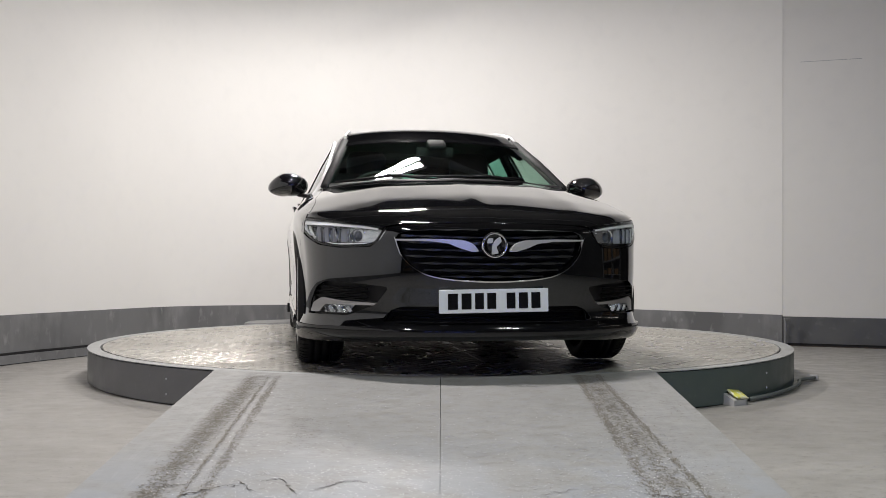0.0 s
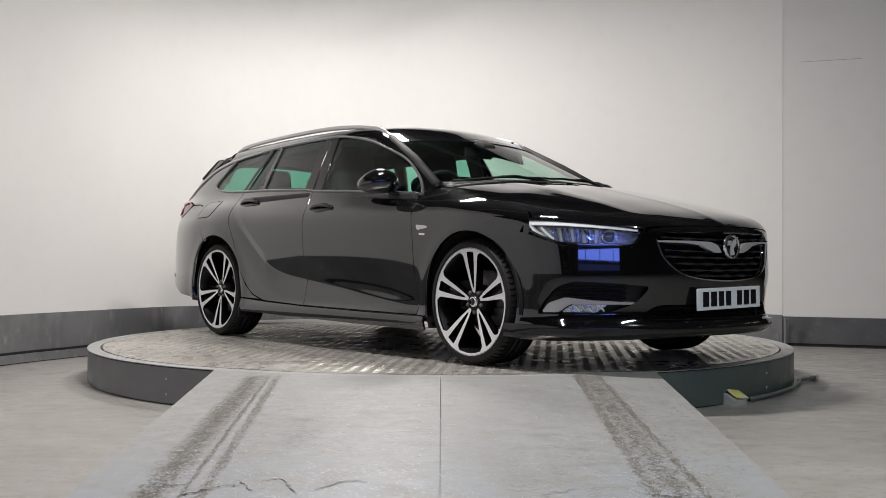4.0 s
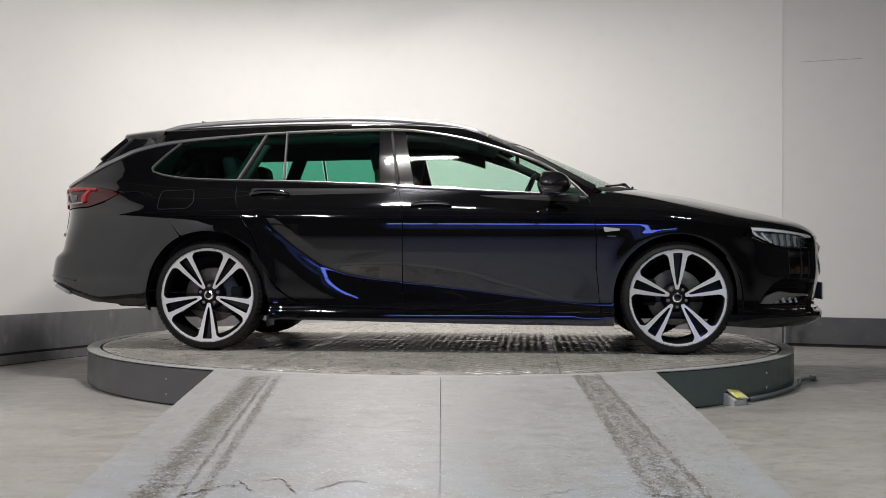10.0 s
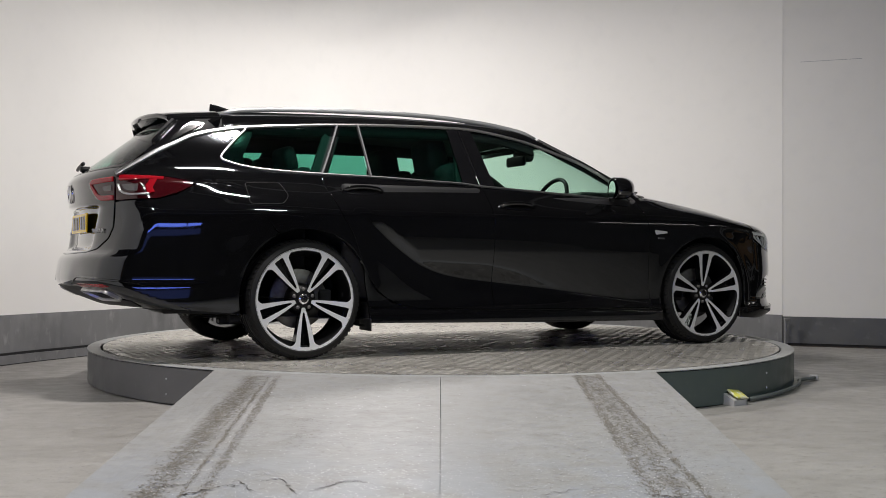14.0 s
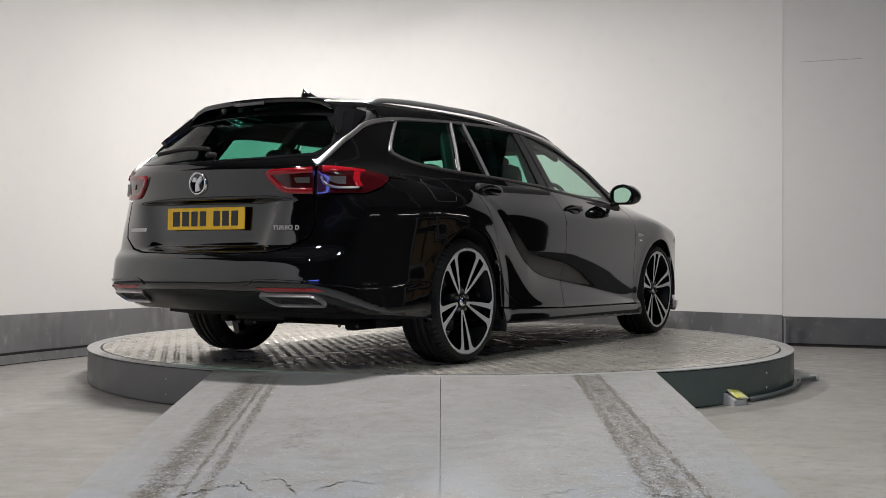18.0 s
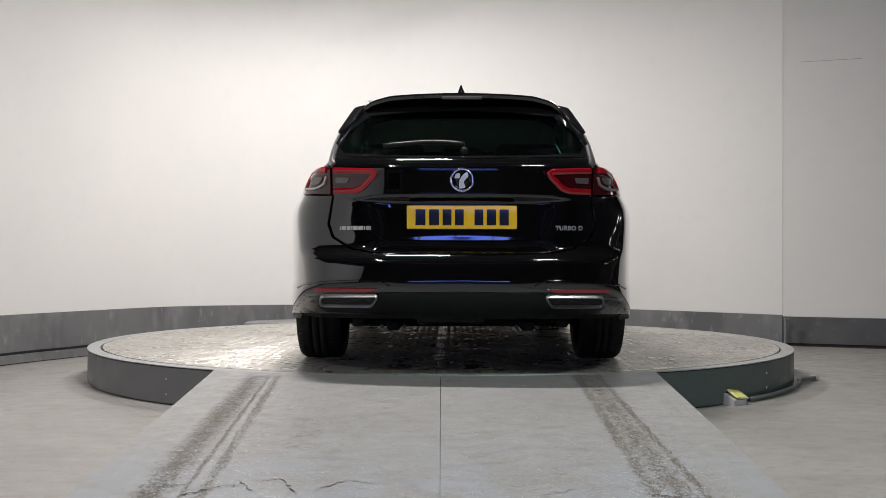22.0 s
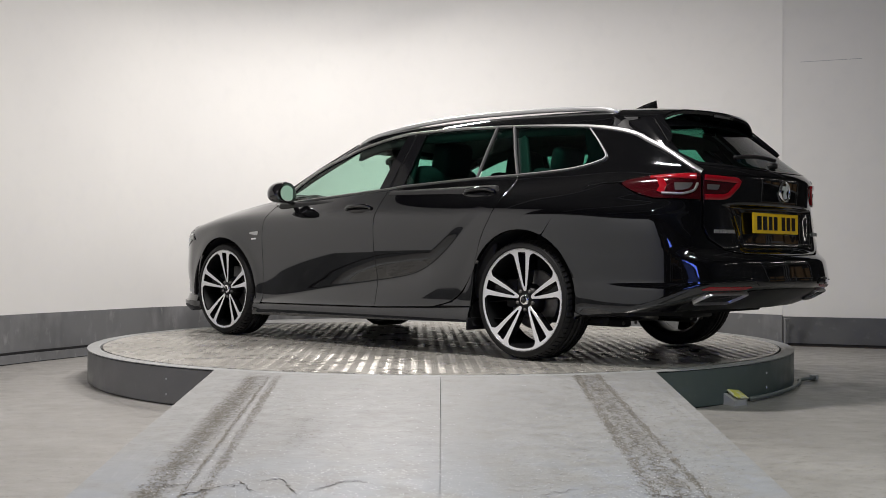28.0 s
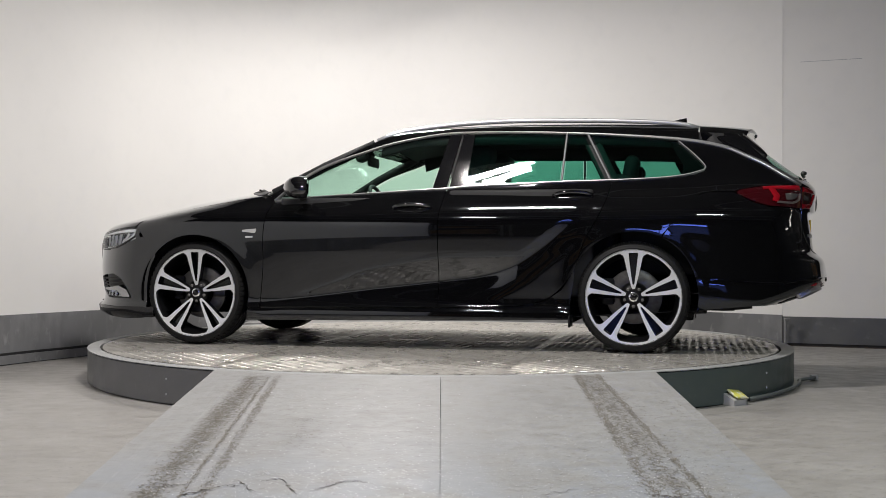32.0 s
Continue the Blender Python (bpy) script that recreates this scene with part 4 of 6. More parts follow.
        light.matrix_basis = pose(lx, ly, lz, 0, 0, turn) @ pose(0, 0, 0, 0, tilt, 0)
    for k in range(5):
        purlin = setting("beam_%d" % (k + 1), box_bm(14.5, 0.08, 0.16, 0, (0.5, 2.6 - 3.1 * k, WALL_TOP - 0.08)), RIM_PAINT)
    # shelf of cardboard boxes far behind
    shelf = tagged(new("shelf"), "open steel shelf against the far wall", "shelf")
    for z in (0.45, 1.15, 1.85):
        part("board", box_bm(1.5, 0.45, 0.03, 0, (0, 0, z)), RIM_PAINT, shelf, smooth=False)
    for x in (-0.73, 0.73):
        for y in (-0.2, 0.2):
            part("upright", box_bm(0.04, 0.04, 2.0, 0, (x, y, 1.0)), RIM_PAINT, shelf, smooth=False)
    shelf.matrix_basis = pose(-5.0, -12.3, 0)
    east = copy_thing(shelf, pose(7.55, -0.6, 0, 0, 0, 90))
    copy_thing(shelf, pose(7.55, 1.0, 0, 0, 0, 90))
    for x, z, w, h in ((-5.4, 0.465, 0.5, 0.32), (-4.8, 0.465, 0.55, 0.4), (-5.2, 1.165, 0.6, 0.35)):
        tagged(part("box", box_bm(w, 0.36, h, 0.004, (x, -12.3, z + h / 2)), CARDBOARD, None, smooth=False), "brown cardboard box on the steel shelf", "box", "boxes on the shelf")
    for y, z, w, h in ((-1.0, 0.465, 0.5, 0.3), (-0.35, 0.465, 0.55, 0.4), (-0.9, 1.165, 0.4, 0.35), (-0.3, 1.165, 0.5, 0.28), (0.7, 1.165, 0.55, 0.4), (1.35, 1.165, 0.4, 0.3), (0.9, 0.465, 0.6, 0.35)):
        tagged(part("box", box_bm(0.36, w, h, 0.004, (7.55, y, z + h / 2)), CARDBOARD, None, smooth=False), "brown cardboard box on the steel shelf", "box", "boxes on the shelf")
    for y, z in ((-1.6, 2.62), (0.2, 2.62), (1.6, 2.45), (-3.6, 2.62)):
        strip_light = tagged(new("wall_light"), "slim white tube light on the far side wall", "light", "tube lights on the wall")
        part("tube", tube_bm([(0, -0.55, 0), (0, 0.55, 0)], 0.022, 8), TUBE_GLOW, strip_light)
        part("holder", box_bm(0.05, 1.2, 0.04, 0.004, (0.045, 0, 0)), LAMP_WHITE, strip_light)
        strip_light.matrix_basis = pose(7.85, y, z)


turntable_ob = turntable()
deck = disc()
ramps()
small_things()
# ---- the car ----
WHEELBASE, HUB_Y, HUB_Z = 1.4145, 0.886, 0.335
car = tagged(new("estate_car"), "glossy black five-door estate car with black and silver alloy wheels", "car")


def arc(cx, cz, r, a0, a1, n=16):
    return [(cx + r * math.cos(radians(a0 + (a1 - a0) * i / n)), cz + r * math.sin(radians(a0 + (a1 - a0) * i / n))) for i in range(n + 1)]


ARCH_F, ARCH_R = 0.378, 0.392


CREASES = [[(x, float(BLADE(x)) + d) for x in np.arange(-1.0, 0.95, 0.010)] for d in (-0.027, -0.018, -0.009, 0.0, 0.009, 0.018, 0.027)]


def side_panels():
    door_f = spline([(-0.2165, 0.262), (-0.2185, 0.50), (-0.2165, 0.761), (-0.2265, 0.880), (-0.2515, 0.990)], 0.03) + spline([(-0.245, 0.997), (-0.052, 0.984), (0.293, 0.967), (0.604, 0.948), (0.880, 0.924)], 0.03) + spline([(0.892, 0.920), (0.913, 0.846), (0.926, 0.760), (0.933, 0.658), (0.934, 0.521), (0.958, 0.285), (0.957, 0.254)], 0.03) + polyline([(0.95, 0.252), (0.279, 0.257), (-0.2, 0.262)], 0.03, False)
    both("front_door", door_f, PAINT, car, "black front door with a scooped lower crease", grid=0.014, lines=CREASES)
    door_r = spline([(-0.2215, 0.262), (-0.2235, 0.50), (-0.2215, 0.761), (-0.2315, 0.880), (-0.2565, 0.990)], 0.03) + spline([(-0.264, 0.997), (-0.395, 1.008), (-0.60, 1.016), (-0.942, 1.030), (-1.270, 1.038)], 0.03) + spline([(-1.272, 1.03), (-1.256, 0.949), (-1.202, 0.813), (-1.126, 0.679), (-1.060, 0.498), (-0.978, 0.384), (-0.882, 0.316), (-0.734, 0.278)], 0.03) + polyline([(-0.70, 0.276), (-0.24, 0.262)], 0.03, False)
    both("rear_door", door_r, PAINT, car, grid=0.014, lines=CREASES)
    wing = arc(WHEELBASE, HUB_Z, ARCH_F, 40, 193) + polyline([(1.03, 0.246), (0.968, 0.248)], 0.03, False) + spline([(0.9625, 0.285), (0.939, 0.521), (0.938, 0.658), (0.931, 0.760), (0.918, 0.846), (0.897, 0.935)], 0.03) + spline([(0.915, 0.962), (1.05, 0.955), (1.305, 0.915), (1.59, 0.862), (1.80, 0.808)], 0.03) + polyline([(1.83, 0.785), (1.845, 0.740), (1.85, 0.70), (1.80, 0.635)], 0.03)
    both("front_wing", wing, PAINT, car, grid=0.022, depth=0.03)
    quarter = arc(-WHEELBASE, HUB_Z, ARCH_R, 16, 113) + spline([(-1.580, 0.702), (-1.636, 0.772), (-1.765, 0.925), (-1.82, 0.962)], 0.03) + spline([(-1.90, 0.975), (-1.995, 0.975), (-2.16, 1.003), (-2.37, 1.006)], 0.03) + spline([(-2.345, 1.040), (-2.275, 1.082), (-2.175, 1.143), (-2.079, 1.190), (-1.965, 1.243), (-1.79, 1.283), (-1.690, 1.290)], 0.03) + spline([(-1.680, 1.275), (-1.772, 1.195), (-1.838, 1.123), (-1.80, 1.090), (-1.696, 1.064), (-1.557, 1.049), (-1.283, 1.037)], 0.03) + spline([(-1.277, 1.02), (-1.262, 0.949), (-1.208, 0.813), (-1.132, 0.679), (-1.066, 0.50)], 0.03)
    both("rear_quarter_panel", quarter, PAINT, car, grid=0.022, depth=0.03)
    sill = polyline([(-1.035, 0.280), (-0.734, 0.266), (-0.226, 0.252), (0.279, 0.246), (1.035, 0.240), (1.040, 0.165), (0.279, 0.172), (-0.4, 0.183), (-1.03, 0.195)], 0.03)
    both("sill", sill, PAINT, car, grid=0.025)
    low_q = polyline([(-1.035, 0.288), (-1.06, 0.43), (-1.066, 0.49), (-0.985, 0.372), (-0.89, 0.306), (-0.80, 0.284)], 0.02)
    both("sill_end", low_q, PAINT, car, grid=0.025)
    # pillars and roof sides
    pillar_a = spline([(-0.30, 1.374), (-0.109, 1.357), (0.138, 1.313), (0.313, 1.262), (0.524, 1.190), (0.662, 1.126), (0.795, 1.034), (0.888, 0.945)], 0.03) + polyline([(0.92, 0.963), (0.985, 0.982)], 0.03, False) + spline([(0.955, 0.992), (0.79, 1.076), (0.59, 1.180), (0.39, 1.275), (0.26, 1.334), (0.10, 1.378), (-0.20, 1.396)], 0.03)
    both("pillar_trim", pillar_a, PAINT, car, grid=0.02, depth=0.02)
    pillar_b = polyline([(-0.268, 0.998), (-0.330, 1.362), (-0.398, 1.360), (-0.373, 1.018)], 0.03)
    both("door_pillar_trim", pillar_b, GLOSS_BLACK, car, "gloss black pillar cover", grid=0.03)
    pillar_c = polyline([(-0.245, 0.998), (-0.160, 0.998), (-0.236, 1.352), (-0.312, 1.364)], 0.03)
    both("door_pillar_trim", pillar_c, GLOSS_BLACK, car, "gloss black pillar cover", grid=0.03)
    # side glass
    front_glass = spline([(-0.226, 1.350), (-0.074, 1.338), (0.137, 1.296), (0.312, 1.246), (0.486, 1.184), (0.60, 1.132), (0.70, 1.076), (0.80, 0.995), (0.850, 0.945)], 0.03) + polyline([(0.84, 0.936), (0.604, 0.957), (0.293, 0.975), (-0.052, 0.992), (-0.152, 1.000)], 0.03, False)
    both("front_door_window", front_glass, GLASS, car, "green-tinted door glass", grid=0.014, depth=0.0, lift=-0.006)
    rear_glass = polyline([(-0.398, 1.360), (-0.672, 1.357), (-0.974, 1.349), (-0.958, 1.041), (-0.668, 1.028), (-0.374, 1.018)], 0.03)
    both("rear_door_window", rear_glass, PRIVACY, car, "dark privacy glass", grid=0.014, depth=0.0, lift=-0.006)
    light_c = polyline([(-1.096, 1.338), (-1.000, 1.347), (-0.984, 1.042), (-1.240, 1.046)], 0.03)
    both("rear_door_quarter_window", light_c, PRIVACY, car, "dark privacy glass", grid=0.014, depth=0.0, lift=-0.006)
    light_q = spline([(-1.285, 1.046), (-1.557, 1.057), (-1.697, 1.074), (-1.795, 1.098), (-1.831, 1.123), (-1.763, 1.203), (-1.672, 1.290)], 0.02) + spline([(-1.60, 1.300), (-1.441, 1.316), (-1.143, 1.342)], 0.03)
    both("rear_quarter_window", light_q, PRIVACY, car, "dark privacy glass", grid=0.014, depth=0.0, lift=-0.006)
    # black printed borders behind the rear quarter glass
    print_r = spline([(-1.690, 1.074), (-1.795, 1.098), (-1.831, 1.123), (-1.763, 1.203), (-1.672, 1.290)], 0.02) + spline([(-1.625, 1.292), (-1.66, 1.22), (-1.705, 1.14), (-1.700, 1.09)], 0.02)
    both("glass_border", print_r, GLOSS_BLACK, car, "black printed glass border", grid=0.03, depth=0.0, lift=-0.012)
    # bright work
    strip("window_moulding", [(0.892, 0.932), (0.795, 1.029), (0.662, 1.121), (0.524, 1.186), (0.313, 1.257), (0.138, 1.308), (-0.109, 1.352), (-0.320, 1.368), (-0.742, 1.363), (-1.128, 1.347), (-1.302, 1.336), (-1.581, 1.314), (-1.790, 1.287), (-1.965, 1.245), (-2.079, 1.192), (-2.175, 1.145), (-2.275, 1.084), (-2.390, 1.012)], "right", [0.013, 0.013, 0.012, 0.012, 0.013, 0.022, 0.03], CHROME, car, "satin chrome moulding over the side windows", flip=True)
    strip("belt_moulding", [(0.880, 0.929), (0.604, 0.954), (0.293, 0.971), (-0.052, 0.989), (-0.258, 1.000), (-0.395, 1.013), (-0.60, 1.021), (-0.942, 1.035), (-1.283, 1.043), (-1.557, 1.055), (-1.697, 1.070), (-1.797, 1.094), (-1.836, 1.121), (-1.768, 1.202), (-1.674, 1.290)], "right", 0.0085, CHROME, car, "satin chrome moulding under the side windows", flip=True)
    strip("pillar_moulding", [(-1.118, 1.344), (-1.19, 1.195), (-1.266, 1.046)], "right", 0.014, CHROME_DARK, car, "dark satin pillar bar", flip=True)
    strip("window_divider", [(-0.988, 1.350), (-0.971, 1.041)], "right", 0.012, CHROME_DARK, car, flip=True)
    strip("pillar_edge", [(-0.320, 1.366), (-0.290, 1.18), (-0.256, 0.998)], "right", 0.006, TRIM_BLACK, car, lift=-0.004, height=0.004, flip=True)
    # fuel flap on the right flank
    flap = rounded([(-1.735, 0.975), (-1.535, 0.985), (-1.507, 0.905), (-1.545, 0.862), (-1.732, 0.858)], 0.02)
    panel("fuel_flap", flap, "right", PAINT, car, lift=0.002, depth=0.006, grid=0.03)
    ring_strip("fuel_flap_seam", [tuple(p) for p in flap], "right", 0.004, DARK, car, lift=0.0, height=0.0025)
    for hx, hz in ((-0.048, 0.879), (-1.046, 0.946)):
        for s in (-1, 1):
            q, n, _ = project([(hx, hz)], "right" if s < 0 else "left")
            base = Matrix.Translation(q[0]) @ Vector(n[0]).to_track_quat("Y", "Z").to_matrix().to_4x4()
            bm = bmesh.new()
            bmesh.ops.create_uvsphere(bm, u_segments=24, v_segments=12, radius=1, matrix=Matrix.Diagonal((0.120, 0.014, 0.034, 1)))
            cup = part("handle_cup", bm, GLOSS_BLACK, car)
            cup.matrix_basis = base @ pose(0, -0.006, 0)
            pts = [(-0.118, 0.0, 0.002), (-0.09, 0.015, 0.006), (-0.04, 0.023, 0.008), (0.03, 0.024, 0.008), (0.09, 0.016, 0.005), (0.118, 0.0, 0.0)]
            bar = part("door_handle", tube_bm(spline(pts, 0.02), 0.016, 10, 0.75), PAINT, car)
            bar.matrix_basis = base
    # side repeaters
    rep = rounded([(0.975, 0.752), (1.068, 0.744), (1.078, 0.733), (0.985, 0.722)], 0.008)
    both("side_repeater", rep, CLEAR_GREY, car, "clear indicator lens", lift=0.004, depth=0.008, grid=0.02)
    badge = rounded([(1.002, 0.705), (1.052, 0.703), (1.052, 0.692), (1.002, 0.694)], 0.002)
    both("wing_badge", badge, BRIGHT, car, lift=0.003, depth=0.004, grid=0.02)


def top_panels():
    edge, _, _ = project([p for p in spline([(0.915, 0.962), (1.05, 0.955), (1.305, 0.915), (1.59, 0.862), (1.80, 0.808)], 0.04) if p[0] > 0.99], "left")
    rim = [(p[0], p[1] - 0.005) for p in edge]
    brow, _, _ = project([(46.5, 0.770), (43.0, 0.766), (39.5, 0.760), (34.5, 0.751), (30.0, 0.741), (26.0, 0.729), (22.0, 0.719), (17.3, 0.727), (12.0, 0.731), (6.0, 0.734), (0.0, 0.735)], "front")
    nose = [(p[0], p[1]) for p in brow]
    half = rim + nose
    rear = [(1.26 - 0.52 * y * y, y) for y in np.linspace(-0.69, 0.69, 25)]
    loop = polyline([(a, b) for a, b in half] + [(a, -b) for a, b in half[-2::-1]] + rear, 0.03)
    panel("bonnet", loop, "top", PAINT, car, "black bonnet with a centre ridge", grid=0.015, depth=0.02)
    screen = [(1.285 - 0.50 * y * y, y) for y in np.linspace(-0.755, 0.755, 30)] + [(0.442 - 0.36 * y * y, y) for y in np.linspace(0.612, -0.612, 25)]
    panel("windscreen", polyline(screen, 0.03), "top", GLASS, car, "green-tinted curved windscreen", grid=0.012, depth=0.0, lift=-0.004)
    cowl = [(1.285 - 0.50 * y * y, y) for y in np.linspace(-0.70, 0.70, 25)] + [(1.17 - 0.44 * y * y, y) for y in np.linspace(0.70, -0.70, 25)]
    panel("cowl", polyline(cowl, 0.03), "top", TRIM_BLACK, car, "black plastic cowl under the windscreen", lift=0.003, depth=0.006)
    header = [(0.442 - 0.36 * y * y, y) for y in np.linspace(-0.59, 0.59, 25)] + [(0.50 - 0.36 * y * y, y) for y in np.linspace(0.59, -0.59, 25)]
    panel("windscreen_band", polyline(header, 0.03), "top", GLOSS_BLACK, car, "black band along the windscreen's top", lift=0.001, depth=0.004)
    roof = [(0.435 - 0.36 * y * y, y) for y in np.linspace(-0.60, 0.60, 25)] + polyline([(0.2, 0.612), (-0.3, 0.605), (-1.1, 0.592), (-1.78, 0.575)], 0.05, False) + [(-1.795, y) for y in np.linspace(0.57, -0.57, 20)] + polyline([(-1.78, -0.575), (-1.1, -0.592), (-0.3, -0.605), (0.2, -0.612)], 0.05, False)
    panel("roof", roof, "top", PAINT, car, grid=0.03, depth=0.015)
    # tailgate spoiler
    verts, faces = [], []
    ys = np.linspace(-0.556, 0.556, 49)
    m = 14
    for y in ys:
        xe = -2.165 + 0.36 * y * y
        col = []
        for k in range(8):
            x = -1.805 + (xe + 1.805) * k / 7
            col.append((x, ROOF(x) - 0.11 * y * y - 0.10 * y ** 4 - (0.030 * max(0, abs(y) - 0.36) / 0.19 + 0.10 * (max(0, abs(y) - 0.42) / 0.13) ** 3) * (0.25 + 0.75 * k / 7) + 0.004))
        xe_z = col[-1][1]
        col += [(xe - 0.006, xe_z - 0.010), (xe, xe_z - 0.024), (xe + 0.03, xe_z - 0.030), (xe + 0.10, xe_z - 0.050), (xe + 0.18, xe_z - 0.075), (-1.86, xe_z - 0.09)]
        verts += [(x, y, z) for x, z in col]
    for i in range(len(ys) - 1):
        for k in range(m - 1):
            faces.append((i * m + k, i * m + k + 1, (i + 1) * m + k + 1, (i + 1) * m + k))
    faces += [tuple(range(m)), tuple(range((len(ys) - 1) * m + m - 1, (len(ys) - 1) * m - 1, -1))]
    ob = mesh_part("roof_spoiler", verts, faces, PAINT, car, "black roof spoiler over the rear window")
    bm = bmesh.new()
    bm.from_mesh(ob.data)
    bmesh.ops.recalc_face_normals(bm, faces=bm.faces)
    bm.to_mesh(ob.data)
    bm.free()
    ob.data.set_sharp_from_angle(angle=radians(38))
    part("high_brake_light", box_bm(0.012, 0.20, 0.016, 0.003, (-2.166, 0, 1.368)), SMOKE_LENS, car, "dark brake light strip")
    # roof rails
    for s in (-1, 1):
        keys = [(0.265, 0.566, 1.335), (0.20, 0.555, 1.366), (0.10, 0.535, 1.393), (-0.10, 0.512, 1.424), (-0.40, 0.497, 1.447), (-0.70, 0.492, 1.453), (-1.20, 0.492, 1.442), (-1.55, 0.495, 1.424), (-1.72, 0.498, 1.404), (-1.80, 0.50, 1.380)]
        rail = part("roof_rail", tube_bm(spline([(a, b * s, c) for a, b, c in keys], 0.05), 0.011, 10, 1.35), RAIL, car, "satin aluminium roof rail")
        for fx, fy, fz in ((0.14, 0.542, 1.374), (-1.70, 0.497, 1.392)):
            part("rail_foot", box_bm(0.14, 0.012, 0.024, 0.005, (fx, fy * s, fz - 0.010)), TRIM_BLACK, rail)
    # shark-fin aerial
    bm = bmesh.new()
    secs = [(-1.500, 0.012, 0.000), (-1.56, 0.032, 0.026), (-1.62, 0.038, 0.048), (-1.68, 0.036, 0.066), (-1.722, 0.030, 0.076), (-1.728, 0.028, 0.03)]
    rings = []
    for x, w, hgt in secs:
        z = float(ROOF(x)) - 0.004
        rings.append([bm.verts.new((x, -w, z)), bm.verts.new((x, -w * 0.35, z + hgt * 0.7)), bm.verts.new((x, 0, z + hgt + 0.004)), bm.verts.new((x, w * 0.35, z + hgt * 0.7)), bm.verts.new((x, w, z))])
    for a, b in zip(rings, rings[1:]):
        for k in range(4):
            bm.faces.new((a[k], a[k + 1], b[k + 1], b[k]))
    bm.faces.new(rings[-1])
    bmesh.ops.recalc_face_normals(bm, faces=bm.faces)
    part("aerial", bm, PAINT, car, "black shark-fin aerial")
    # wipers
    for y0, y1, x0 in ((0.42, -0.16, 1.15), (-0.10, -0.66, 1.12)):
        pts = [(x0 + 0.075 - 0.5 * y * y * 0.9, y) for y in np.linspace(y0, y1, 14)]
        q, n, _ = project(pts, "top")
        wiper = part("wiper", tube_bm([tuple(a + b * 0.018) for a, b in zip(q, n)], 0.007, 6), TRIM_BLACK, car)
        part("wiper_arm", tube_bm([tuple(q[0] + n[0] * 0.004 + np.array([0.03, 0.02, -0.012])), tuple(q[5] + n[5] * 0.026), tuple(q[7] + n[7] * 0.020)], 0.009, 6), TRIM_BLACK, wiper)


def ring_strip(name, outline, view, width, mat, parent, label="", lift=0.0, height=0.012):
    k = list(outline) + [outline[0]]
    return strip(name, k, view, width, mat, parent, label, lift=lift, height=height)


def scaled(outline, f, about=None):
    o = np.asarray(outline, float)
    c = o.mean(0) if about is None else np.asarray(about)
    return (o - c) * f + c


def flip(outline):
    return [(-a, b) for a, b in outline]


